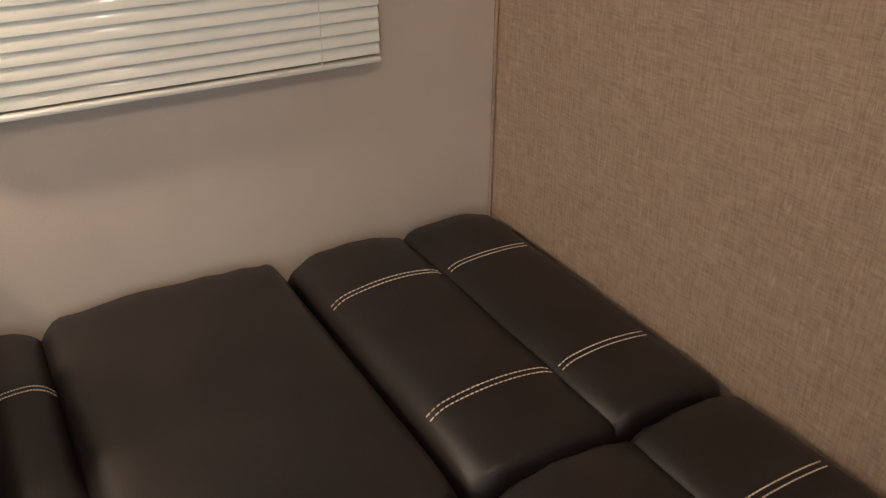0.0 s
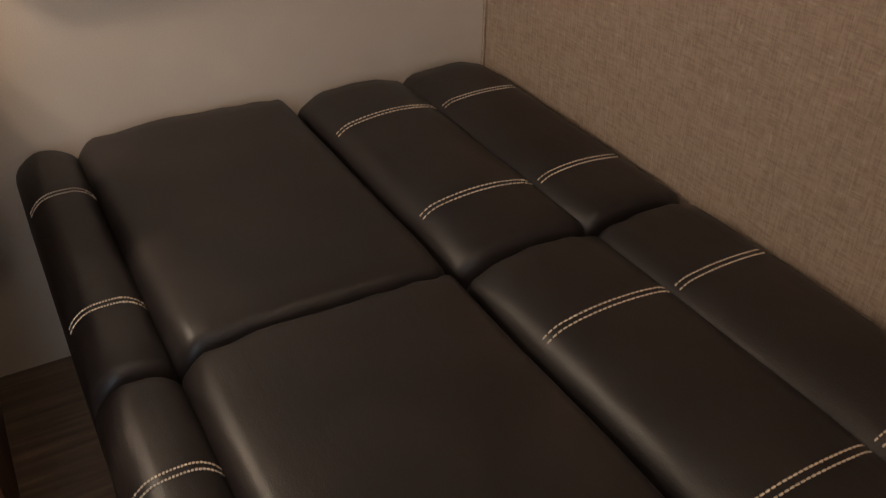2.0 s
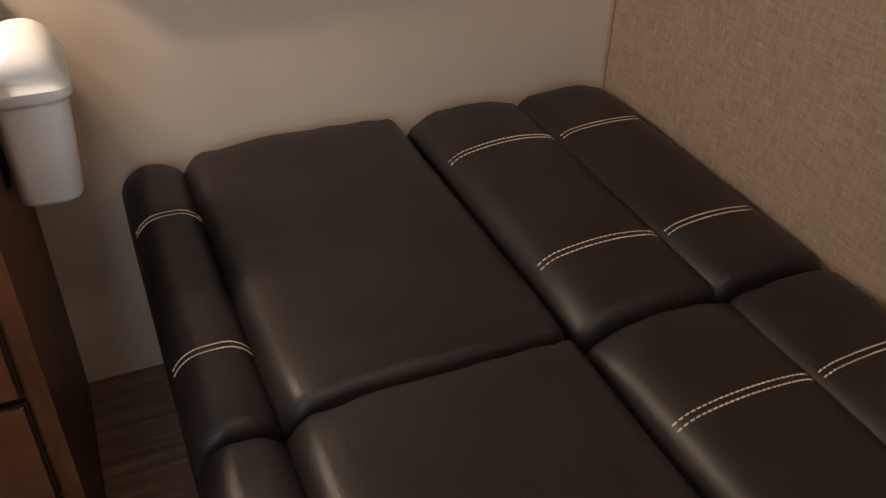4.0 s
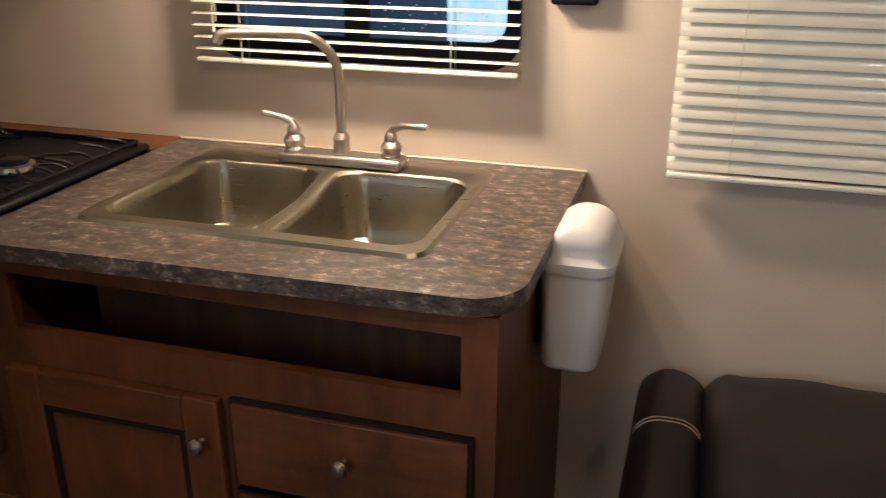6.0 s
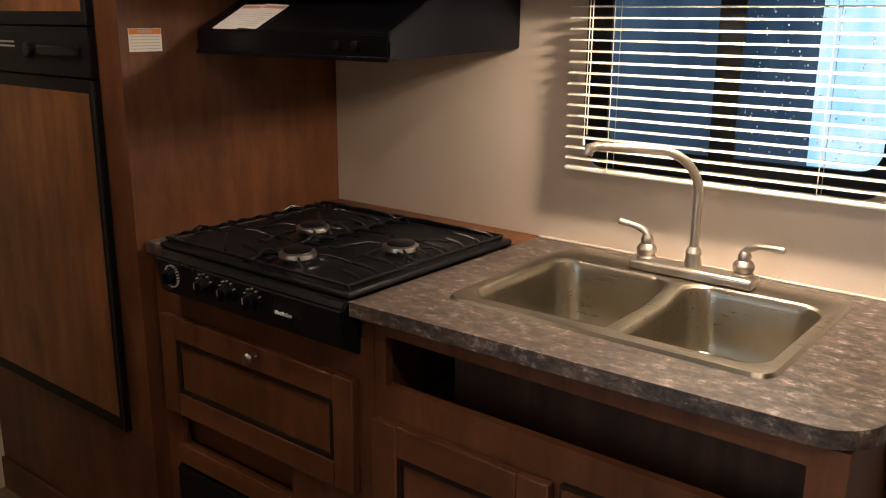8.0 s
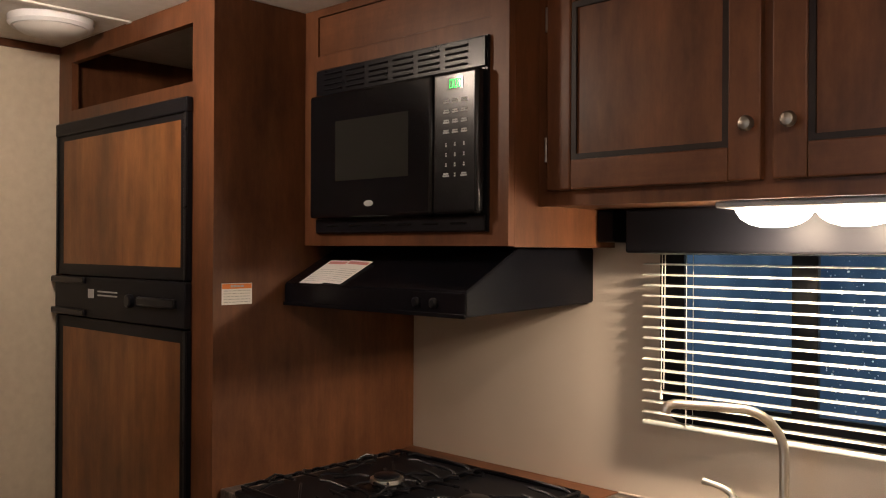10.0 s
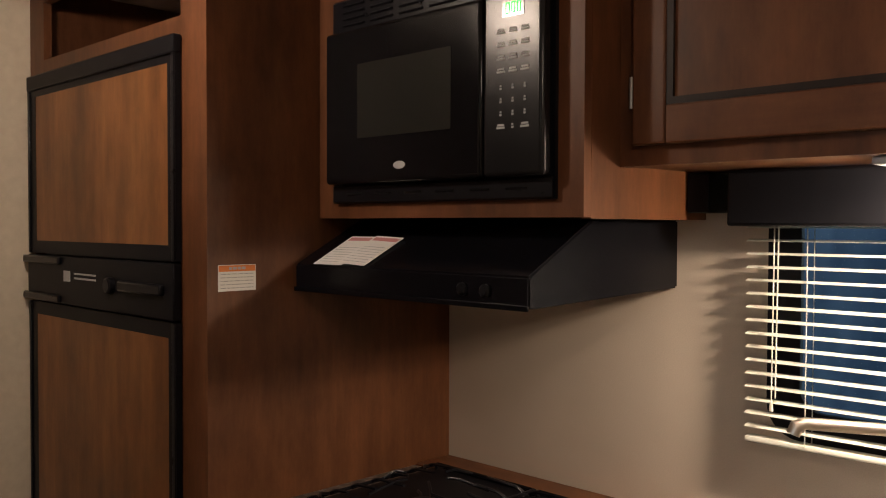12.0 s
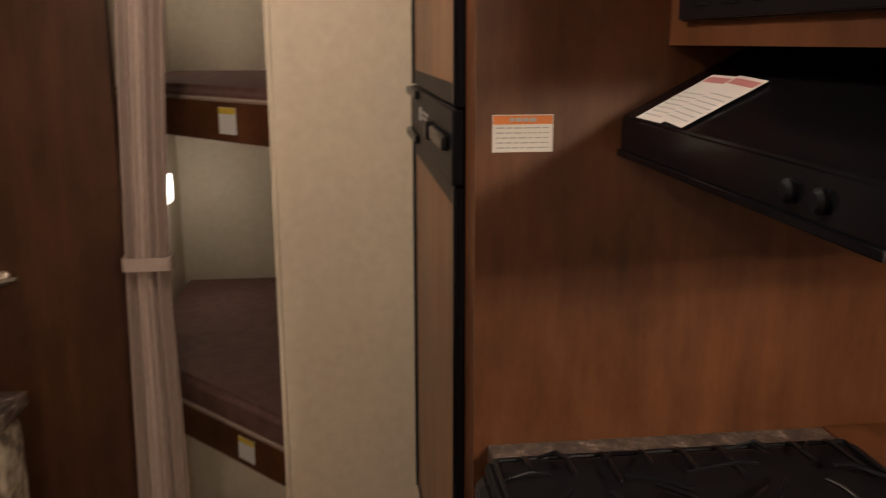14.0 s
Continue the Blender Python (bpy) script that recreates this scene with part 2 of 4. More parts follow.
def finish(name, bm, material, smooth=True):
    bmesh.ops.recalc_face_normals(bm, faces=bm.faces)
    me = bpy.data.meshes.new(name)
    bm.edges.index_update()
    creases = [e.index for e in bm.edges if not e.smooth]
    bm.to_mesh(me)
    bm.free()
    for mm in material if isinstance(material, tuple) else (material,):
        me.materials.append(mm)
    if smooth:
        me.shade_smooth()
        me.set_sharp_from_angle(angle=radians(32))
        for i in creases:
            me.edges[i].use_edge_sharp = True
    return me


def part(name, bm, material, parent=None, label=""):
    ob = new(name, finish(name, bm, material))
    if parent is not None:
        ob.parent = parent
        if parent.type == "EMPTY":
            ob.matrix_parent_inverse = Matrix.Translation(-parent.location)
    return tagged(ob, label)


def structure(name, bm, material, label, category):
    return tagged(part(name, bm, material), label, category, kind="structure")


def add_box(bm, lo, hi, bevel=0.0, seg=2):
    r = bmesh.ops.create_cube(bm, size=1)
    vs = r["verts"]
    for v in vs:
        v.co = Vector([lo[i] + (v.co[i] + 0.5) * (hi[i] - lo[i]) for i in range(3)])
    if bevel:
        es = list({e for v in vs for e in v.link_edges})
        rounded = set(bmesh.ops.bevel(bm, geom=es, offset=bevel, segments=seg, profile=0.5, affect="EDGES")["faces"])
        for f in rounded:
            for e in f.edges:
                if any(g not in rounded for g in e.link_faces):
                    e.smooth = False
    return bm


def box(lo, hi, bevel=0.0, seg=2):
    return add_box(bmesh.new(), lo, hi, bevel, seg)


def boxes(items, bevel=0.0):
    bm = bmesh.new()
    for lo, hi in items:
        add_box(bm, lo, hi, bevel, 1)
    return bm


def rect(x0, y0, x1, y1, r=0.0, n=6, corners=(1, 1, 1, 1)):
    """A rectangle's outline, its corners rounded where asked, from the lower left round anticlockwise."""
    out = []
    for k, (cx, cy, a) in enumerate(((x0, y0, 180), (x1, y0, 270), (x1, y1, 0), (x0, y1, 90))):
        if not r or not corners[k]:
            out.append((cx, cy))
            continue
        mx = cx + (r if cx == x0 else -r)
        my = cy + (r if cy == y0 else -r)
        for i in range(n + 1):
            g = radians(a + 90 * i / n)
            out.append((mx + r * math.cos(g), my + r * math.sin(g)))
    return out


AXES = {"x": (1, 2, 0), "y": (0, 2, 1), "z": (0, 1, 2)}


def plate(outer, holes, axis, a, b, bm=None):
    """A flat slab with holes right through it, between a and b along an axis."""
    bm = bm or bmesh.new()
    i, j, k = AXES[axis]

    def point(p, d):
        c = [0, 0, 0]
        c[i], c[j], c[k] = p[0], p[1], d
        return c

    sides = []
    for d in (a, b):
        rings, es = [], []
        for loop in (outer, *holes):
            vs = [bm.verts.new(point(p, d)) for p in loop]
            es += [bm.edges.new((vs[q], vs[(q + 1) % len(vs)])) for q in range(len(vs))]
            rings.append(vs)
        bmesh.ops.triangle_fill(bm, edges=es, use_beauty=True, use_dissolve=False)
        sides.append(rings)
    for ra, rb in zip(*sides):
        for q in range(len(ra)):
            w = (q + 1) % len(ra)
            bm.faces.new((ra[q], ra[w], rb[w], rb[q]))
    return bm


def loft(rings, bm=None, cap_a=False, cap_b=False, closed=True):
    bm = bm or bmesh.new()
    vr = [[bm.verts.new(p) for p in ring] for ring in rings]
    for a, b in zip(vr, vr[1:]):
        n = len(a)
        for q in range(n if closed else n - 1):
            w = (q + 1) % n
            bm.faces.new((a[q], a[w], b[w], b[q]))
    if cap_a:
        bm.faces.new(vr[0][::-1])
    if cap_b:
        bm.faces.new(vr[-1])
    return bm


def lathe(profile, centre, n=24, bm=None, axis="z", squash=(1, 1)):
    rings = []
    for r, h in profile:
        ring = []
        for q in range(n):
            g = 2 * math.pi * q / n
            u, w = r * math.cos(g) * squash[0], r * math.sin(g) * squash[1]
            d = {"z": (u, w, h), "y": (u, h, w), "x": (h, u, w)}[axis]
            ring.append(Vector(centre) + Vector(d))
        rings.append(ring)
    return loft(rings, bm, True, True)


def tube(points, radii, n=14, bm=None):
    """A round bar along points, its radius given at each."""
    pts = [Vector(p) for p in points]
    rings, side = [], None
    for q, p in enumerate(pts):
        d = (pts[min(q + 1, len(pts) - 1)] - pts[max(q - 1, 0)]).normalized()
        if side is None:
            side = d.cross(Vector((0.3, 0.9, 0.31))).normalized()
        side = (side - d * side.dot(d)).normalized()
        up = d.cross(side)
        r = radii[q] if isinstance(radii, (list, tuple)) else radii
        rings.append([p + r * (side * math.cos(2 * math.pi * w / n) + up * math.sin(2 * math.pi * w / n)) for w in range(n)])
    return loft(rings, bm, True, True)


def bar_text(bm, x0, x1, rows, put, h):
    """Unreadable lines of print: thin bars."""
    for z in rows:
        x = x0
        while x < x1 - 0.002:
            w = min(random.uniform(0.004, 0.012), x1 - x)
            put(bm, x, x + w, z, z + h)
            x += w + 0.002
    return bm


# ---- the setting ----
XR, XP, ZC, YB, XB = 2.78, -0.83, 2.04, -2.36, -2.42
GAP = (-1.295, -0.955)  # the bunk room's opening

structure("floor", box((XB - 0.05, YB - 0.05, -0.05), (XR + 0.05, 0.05, 0.0)), FLOOR, "brown wood-look vinyl floor of the camper", "floor")
structure("ceiling", box((XB - 0.05, YB - 0.05, ZC), (XR + 0.05, 0.05, ZC + 0.05)), CEILING, "off-white vinyl camper ceiling", "ceiling")
K_WIN = rect(0.775, 1.10, 1.392, 1.62, 0.055)
R_WIN = rect(1.74, 0.98, 2.43, 1.62, 0.055)
structure("wall_north", plate(rect(XB, 0.0, XR + 0.05, ZC), [K_WIN, R_WIN], "y", 0.0, 0.05), WALL, "smooth beige vinyl side wall with two windows", "wall")
structure("wall_east", box((XR, YB, 0.0), (XR + 0.05, -0.0005, ZC)), WEAVE, "tan woven-look vinyl end wall", "wall")
structure("wall_south", plate(rect(XB, 0.0, XR + 0.05, ZC), [rect(0.66, 0.04, 1.34, 1.95, 0.05)], "y", YB - 0.05, YB), WALL, "plain beige vinyl side wall with the entrance opening", "wall")
structure("wall_west", box((XB - 0.05, YB, 0.0), (XB, 0.0, ZC)), CREAM, "cream embossed rear wall of the bunk room", "wall")
structure("partition_cream", box((XP - 0.04, GAP[1], 0.0), (XP, -0.60, ZC), 0.002), CREAM, "cream embossed partition beside the refrigerator", "wall")
structure("partition_wood", box((XP - 0.04, YB, 0.0), (XP, GAP[0], ZC)), WOOD_BATH, "dark brown wood-grain bathroom partition", "wall")
structure("partition_bunk", box((XB, -1.50, 0.0), (XP - 0.04, -1.46, ZC)), CREAM, "cream partition between bunk room and bathroom", "wall")
structure("trim_opening", box((XP - 0.045, GAP[1] - 0.012, 0.0), (XP + 0.006, GAP[1], ZC), 0.003), CREAM, "cream edge trim of the bunk room opening", "trim")
structure("trim_corner", box((XR - 0.006, -0.012, 0.0), (XR - 0.0005, -0.0005, ZC), 0.002), WEAVE, "narrow tan trim strip in the corner", "trim")
structure("trim_cove_partition", box((XP, GAP[1], ZC - 0.022), (XP + 0.014, -0.636, ZC - 0.0005), 0.003), WOOD_H, "brown wood cove trim under the ceiling", "trim")
structure("trim_cove_wood", box((XP, YB, ZC - 0.022), (XP + 0.014, GAP[0], ZC - 0.0005), 0.003), WOOD_H, "brown wood cove trim under the ceiling", "trim")
structure("trim_ceiling_seam", box((-0.41, YB, ZC - 0.006), (-0.385, -0.637, ZC - 0.0005), 0.002), CEILING, "white batten over a ceiling seam", "trim")

# the view out of the window
ASPHALT = mat("asphalt", (0.05, 0.05, 0.052), 0.8)
ag = noise_of(ASPHALT, (1, 1, 1), 40.0, 5.0)
paint(ASPHALT, ramp(ASPHALT, ag, [(0.3, (0.035, 0.035, 0.037)), (0.7, (0.07, 0.07, 0.072))]))
bump(ASPHALT, ag, 0.4, 0.006)
structure("ground", box((-60, -60, -0.62), (60, 60, -0.55)), ASPHALT, "dark wet asphalt of the sales lot", "ground")
# Both backdrop surfaces glow by themselves; their outdoor light is put into the material.
structure("backdrop", box((-4.0, 2.6, -0.549), (7.0, 2.62, 4.0)), OUT_DARK, "self-lit dark blue backdrop outside the window", "backdrop")
structure("backdrop_trailer", box((0.885, 1.20, -0.549), (1.45, 1.30, 3.0), 0.04), OUT_BRIGHT, "self-lit stand-in for the white side of a trailer parked outside", "backdrop")


def window(name, x0, z0, x1, z1, mid, left, right, label):
    w = thing(name, ((x0 + x1) / 2, 0.0, z0), label, "window", kind="structure")
    holes = [rect(x0 + left, z0 + 0.045, mid[0], z1 - 0.045, 0.04, corners=(1, 0, 0, 1)),
             rect(mid[1], z0 + 0.045, x1 - right, z1 - 0.045, 0.04, corners=(0, 1, 1, 0))]
    part("window_frame", plate(rect(x0 - 0.005, z0 - 0.005, x1 + 0.005, z1 + 0.005, 0.06), holes, "y", -0.012, -0.0006), BLACK_MATT, w, "black window frame with rounded corners")
    for (a, b) in ((x0 + 0.015, mid[0] + 0.012), (mid[1] - 0.012, x1 - 0.012)):
        p = part("pane", box((a, 0.012, z0 + 0.03), (b, 0.016, z1 - 0.03)), GLASS, w, "rain-spotted glass pane")
        p.visible_shadow = False
    return w


kwin = window("window_1", 0.775, 1.10, 1.392, 1.62, (1.055, 1.105), 0.052, 0.020, "black-framed kitchen window with rain drops on the glass")
window("window_2", 1.74, 0.98, 2.43, 1.62, (2.06, 2.11), 0.04, 0.04, "black-framed window behind a closed blind")
bm = bmesh.new()
for i in range(280):
    dx, dz = random.uniform(1.11, 1.375), random.uniform(1.16, 1.56)
    r = random.uniform(0.0008, 0.0026)
    bmesh.ops.create_icosphere(bm, subdivisions=1, radius=r, matrix=Matrix.Translation((dx, 0.018, dz)))
part("rain_drops", bm, DROP, kwin)["kind"] = "stuff"

# ---- blinds ----


def blind(label, x0, x1, z0, z1, pitch, tilt, wand):
    b = thing("venetian_blind", ((x0 + x1) / 2, -0.03, z1), label, "blind")
    part("head_rail", box((x0, -0.05, z1), (x1, -0.008, z1 + 0.03), 0.003), SLAT, b)
    part("bottom_rail", box((x0, -0.044, z0), (x1, -0.018, z0 + 0.011), 0.004), SLAT, b)
    half = 0.0125
    bm = bmesh.new()
    prof = []
    for q in range(7):
        u = -1 + q / 3
        prof.append((u * half, 0.0022 * (1 - u * u)))
    co, si = math.cos(radians(tilt)), math.sin(radians(tilt))
    top = [(y * co - z * si, y * si + z * co) for y, z in prof]
    ring = top + [(y, z - 0.0009) for y, z in top[::-1]]
    loft([[(x, y, z) for y, z in ring] for x in (x0, x1)], bm, True, True)
    me = finish("slat", bm, SLAT)
    z, k = z0 + 0.011 + pitch * 0.75, 0
    while z < z1 - 0.005:
        s = new("slat", me)
        s.parent = b
        s.matrix_parent_inverse = Matrix.Translation(-b.location)
        s.matrix_basis = pose(random.uniform(-0.0006, 0.0006), -0.031, z, random.uniform(-1.2, 1.2))
        z += pitch
    for c in (x0 + 0.105, x1 - 0.125):
        for y in (-0.0455, -0.0165):
            part("ladder_cord", tube([(c, y, z0 + 0.008), (c, y, z1)], 0.0009, 6), CORD, b)
    if wand:
        part("pull_cord", tube([(x0 + 0.055, -0.055, z1), (x0 + 0.052, -0.054, wand)], 0.0012, 6), CORD, b)
        part("pull_cord", tube([(x0 + 0.063, -0.056, z1), (x0 + 0.059, -0.055, wand + 0.01)], 0.0012, 6), CORD, b)
        part("tassel", lathe([(0.001, 0.0), (0.004, 0.002), (0.0025, 0.016)], (x0 + 0.052, -0.054, wand - 0.014), 8), CORD, b)
    return b


blind("white metal venetian blind, slats tilted open, over the sink", 0.745, 1.402, 1.087, 1.57, 0.0226, 4, 1.16)
blind("white metal venetian blind, slats closed, above the sofa bed", 1.676, 2.49, 0.928, 1.66, 0.0232, 68, 0)

# ---- cabinet doors ----


def knob(x, y, z, parent):
    part("knob", lathe([(0.005, 0.0), (0.006, -0.003), (0.004, -0.008), (0.0075, -0.013), (0.0125, -0.018), (0.0135, -0.023), (0.010, -0.029), (0.004, -0.031)],
                       (x, y, z), 18, axis="y"), KNOB, parent, "round antique nickel knob")


def panel_door(name, parent, x0, x1, z0, z1, y, rail=0.06, knob_at=None, thick=0.02, label=""):
    """A framed door: two stiles, two rails, a dark bead and a sunk panel. y is the plane that it closes against."""
    a, b, c, e = x0 + rail, x1 - rail, z0 + rail, z1 - rail
    d = part(name, box((a + 0.0112, y - thick + 0.008, c + 0.0112), (b - 0.0112, y - 0.003, e - 0.0112)), WOOD_V, parent, label)
    part("stile", box((x0, y - thick, z0), (x0 + rail, y - 0.001, z1), 0.004), WOOD_V, d)
    part("stile", box((x1 - rail, y - thick, z0), (x1, y - 0.001, z1), 0.004), WOOD_V, d)
    part("rail", box((x0 + rail, y - thick, z1 - rail), (x1 - rail, y - 0.001, z1), 0.003), WOOD_H, d)
    part("rail", box((x0 + rail, y - thick, z0), (x1 - rail, y - 0.001, z0 + rail), 0.003), WOOD_H, d)
    part("bead", plate(rect(a, c, b, e), [rect(a + 0.011, c + 0.011, b - 0.011, e - 0.011)], "y", y - thick + 0.003, y - 0.002), BEAD, d, "dark glazed bead")
    if knob_at:
        knob(knob_at[0], y - thick, knob_at[1], d)
    return d


# ---- refrigerator and its cabinet ----
YF = -0.635
fc = thing("refrigerator_cabinet", (-0.42, -0.3, 0.0), "tall brown wood-grain cabinet round the refrigerator, open shelf on top", "cabinet")
part("side_panel", box((-0.018, YF + 0.019, 0.0), (0.0, -0.0008, ZC - 0.0008)), WOOD_V, fc)
part("side_panel", box((XP + 0.0008, YF + 0.019, 0.0), (XP + 0.018, -0.0008, ZC - 0.0008)), WOOD_V, fc)
part("face_frame", plate(rect(XP + 0.001, 0.0, 0.0, ZC - 0.001),
                         [rect(-0.805, 0.42, -0.095, 1.812), rect(-0.745, 1.848, -0.092, 1.985)], "y", YF, YF + 0.019), WOOD_V, fc)
part("shelf", box((XP + 0.02, YF + 0.02, 1.832), (-0.02, -0.1, 1.848)), WOOD_SHADED, fc)
part("back_panel", box((XP + 0.02, -0.12, 1.85), (-0.02, -0.10, ZC - 0.002)), WOOD_SHADED, fc)
part("baseboard", box((XP + 0.002, YF - 0.012, 0.0), (0.0, YF - 0.0006, 0.105), 0.003), WOOD_H, fc)

fr = thing("refrigerator", (-0.45, -0.4, 0.42), "black-framed two-door camper refrigerator with wood-grain door panels", "refrigerator")
part("body", box((-0.80, YF + 0.022, 0.425), (-0.10, -0.10, 1.808)), BLACK_MATT, fr)


def fridge_door(z0, z1):
    d = part("door", plate(rect(-0.804, z0, -0.088, z1), [rect(-0.762, z0 + 0.03, -0.118, z1 - 0.03)], "y", YF - 0.014, YF - 0.002), BLACK_MATT, fr, "black door frame")
    part("door_panel", box((-0.763, YF - 0.0135, z0 + 0.029), (-0.117, YF - 0.003, z1 - 0.029)), WOOD_DOOR, d, "wood-grain door panel")
    part("edge_trim", box((-0.100, YF - 0.018, z0), (-0.088, YF - 0.0142, z1), 0.0015), BLACK, d)
    part("edge_trim", box((-0.804, YF - 0.018, z0), (-0.794, YF - 0.0142, z1), 0.0015), BLACK, d)


fridge_door(1.385, 1.79)
fridge_door(0.425, 1.268)
part("top_rail", box((-0.806, YF - 0.020, 1.775), (-0.086, YF - 0.001, 1.812), 0.004), BLACK_MATT, fr)
band = part("control_band", box((-0.804, YF - 0.020, 1.272), (-0.088, YF - 0.002, 1.381), 0.003), BLACK_MATT, fr)
part("handle", box((-0.30, YF - 0.032, 1.318), (-0.12, YF - 0.0205, 1.340), 0.004), BLACK, band)
part("handle", box((-0.811, YF - 0.030, 1.362), (-0.60, YF - 0.0205, 1.380), 0.004), BLACK, band)
part("handle", box((-0.811, YF - 0.030, 1.274), (-0.60, YF - 0.0205, 1.292), 0.004), BLACK, band)
part("badge", box((-0.585, YF - 0.0225, 1.325), (-0.552, YF - 0.0205, 1.349)), GREY, band)
bm = bmesh.new()
bar_text(bm, -0.53, -0.42, (1.332, 1.342), lambda b, a, c, z, w: add_box(b, (a, YF - 0.0215, z), (c, YF - 0.0205, w)), 0.004)
part("print", bm, GREY, band)
part("dial", lathe([(0.017, -0.0205), (0.017, -0.031), (0.013, -0.034)], (-0.345, YF, 1.327), 16, axis="y"), BLACK, band)

# warning label on the cabinet's side
wl = thing("warning_label", (0.0004, -0.572, 1.355), "white warning label with an orange heading stuck on wood", "label")
part("sheet", box((0.0004, -0.613, 1.331), (0.0009, -0.532, 1.380)), PAPER, wl)
part("heading", box((0.0010, -0.612, 1.3675), (0.0013, -0.533, 1.379)), ORANGE_INK, wl)
bm = bmesh.new()
bar_text(bm, -0.590, -0.555, (1.371,), lambda b, a, c, z, w: add_box(b, (0.0014, a, z), (0.0016, c, w)), 0.005)
bar_text(bm, -0.608, -0.538, (1.336, 1.3425, 1.349, 1.3555, 1.362), lambda b, a, c, z, w: add_box(b, (0.0010, a, z), (0.0012, c, w)), 0.0016)
part("print", bm, GREY, wl)

# ---- microwave cabinet, microwave and hood ----
YM = -0.380
mc = thing("microwave_cabinet", (0.32, -0.19, 1.466), "brown wood wall cabinet built round a microwave", "cabinet")
part("face_frame", plate(rect(0.0008, 1.468, 0.648, ZC - 0.001), [rect(0.060, 1.500, 0.598, 1.885), rect(0.05, 1.925, 0.60, 2.02)], "y", YM, YM + 0.019), WOOD_V, mc)
part("upper_panel", box((0.052, YM + 0.004, 1.927), (0.598, YM + 0.018, 2.018)), WOOD_H, mc)
part("side_panel", box((0.630, YM + 0.0195, 1.466), (0.648, -0.0008, ZC - 0.001)), WOOD_V, mc)
part("bottom_panel", box((0.001, YM + 0.0195, 1.468), (0.6295, -0.001, 1.482)), WOOD_H, mc)

mw = thing("microwave", (0.33, -0.25, 1.4925), "black built-in microwave with a grey keypad and green clock", "microwave")
part("body", box((0.066, YM + 0.02, 1.503), (0.592, -0.05, 1.88)), BLACK_MATT, mw)
part("trim_frame", plate(rect(0.058, 1.4965, 0.600, 1.888), [rect(0.085, 1.53, 0.57, 1.815)], "y", YM - 0.008, YM - 0.0006), BLACK, mw, "black trim kit frame")
vent = part("vent_panel", box((0.060, YM - 0.013, 1.825), (0.598, YM - 0.0085, 1.886), 0.002), BLACK, mw)
slotm = bmesh.new()
add_box(slotm, (-0.031, -0.0035, -0.0022), (0.031, 0, 0.0022), 0.001, 1)
slot_me = finish("vent_louvre", slotm, BLACK_MATT)
for i in range(6):
    for k in range(4):
        s = new("vent_louvre", slot_me)
        s.parent = vent
        s.matrix_basis = pose(0.125 + i * 0.079, YM - 0.0132, 1.837 + k * 0.0125, 28)
door = part("door", box((0.062, YM - 0.034, 1.532), (0.470, YM - 0.009, 1.822), 0.008, 3), OVEN, mw)
part("door_window", box((0.160, YM - 0.0352, 1.616), (0.402, YM - 0.0342, 1.754), 0.0003, 1), SMOKE, door, "smoked glass door window")
part("badge", lathe([(0.016, 0), (0.015, -0.001)], (0.275, YM - 0.0342, 1.562), 16, axis="y", squash=(1, 0.45)), GREY, door)
ctl = part("control_panel", box((0.472, YM - 0.034, 1.532), (0.596, YM - 0.009, 1.822), 0.008, 3), KEYPAD, mw)
part("display", box((0.515, YM - 0.0352, 1.782), (0.558, YM - 0.0342, 1.808)), GLOSS, ctl)
bm = bmesh.new()
for i in range(3):
    cx = 0.522 + i * 0.0115
    for lo, hi in (((cx, 1.786), (cx + 0.0015, 1.804)), ((cx + 0.0065, 1.786), (cx + 0.008, 1.804)), ((cx, 1.786), (cx + 0.008, 1.788)), ((cx, 1.802), (cx + 0.008, 1.804))):
        add_box(bm, (lo[0], YM - 0.0358, lo[1]), (hi[0], YM - 0.0353, hi[1]))
part("digits", bm, GREEN, ctl)
for r in range(8):
    zz = 1.757 - r * 0.0205 - (0.006 if r > 3 else 0)
    for c in range(3):
        wide = r < 4 or (r == 7 and c != 1)
        h = 0.0085 if wide else 0.002
        xx = 0.512 + c * 0.0245
        part("key_mark", boxes([((xx - h, YM - 0.0352, zz), (xx + h, YM - 0.0342, zz + 0.0032)), ((xx - h * 0.8, YM - 0.0352, zz + 0.0045), (xx + h * 0.8, YM - 0.0342, zz + 0.0075))]), GREY, ctl)
low = part("lower_vent", box((0.060, YM - 0.013, 1.498), (0.598, YM - 0.0085, 1.5305), 0.002), BLACK, mw)
for i in range(6):
    part("glint_slot", box((0.105 + i * 0.08, YM - 0.0145, 1.512), (0.150 + i * 0.08, YM - 0.0132, 1.516), 0.0005, 1), GLOSS, low)

hd = thing("range_hood", (0.30, -0.2, 1.33), "black steel range hood with a sloped front under the microwave", "range hood")
side = [(-0.0008, 1.340), (-0.0008, 1.4655), (-0.275, 1.4655), (-0.440, 1.377), (-0.440, 1.328), (-0.425, 1.328)]
bm = loft([[(x, y, z) for y, z in side] for x in (0.0012, 0.592)], None, True, True)
bmesh.ops.bevel(bm, geom=[e for e in bm.edges], offset=0.003, segments=2, affect="EDGES")
part("shell", bm, HOODM, hd)
part("lip", box((0.0015, -0.4445, 1.3245), (0.5925, -0.4402, 1.3335), 0.0015), HOODM, hd)
for x in (0.455, 0.505):
    part("switch", lathe([(0.011, 0), (0.011, -0.004), (0.007, -0.008)], (x, -0.4402, 1.352), 16, axis="y"), BLACK_MATT, hd)
part("light_panel", box((0.20, -0.30, 1.330), (0.40, -0.16, 1.3375), 0.002), LENS, hd)

slope = math.degrees(math.atan2(1.4655 - 1.377, 0.165))


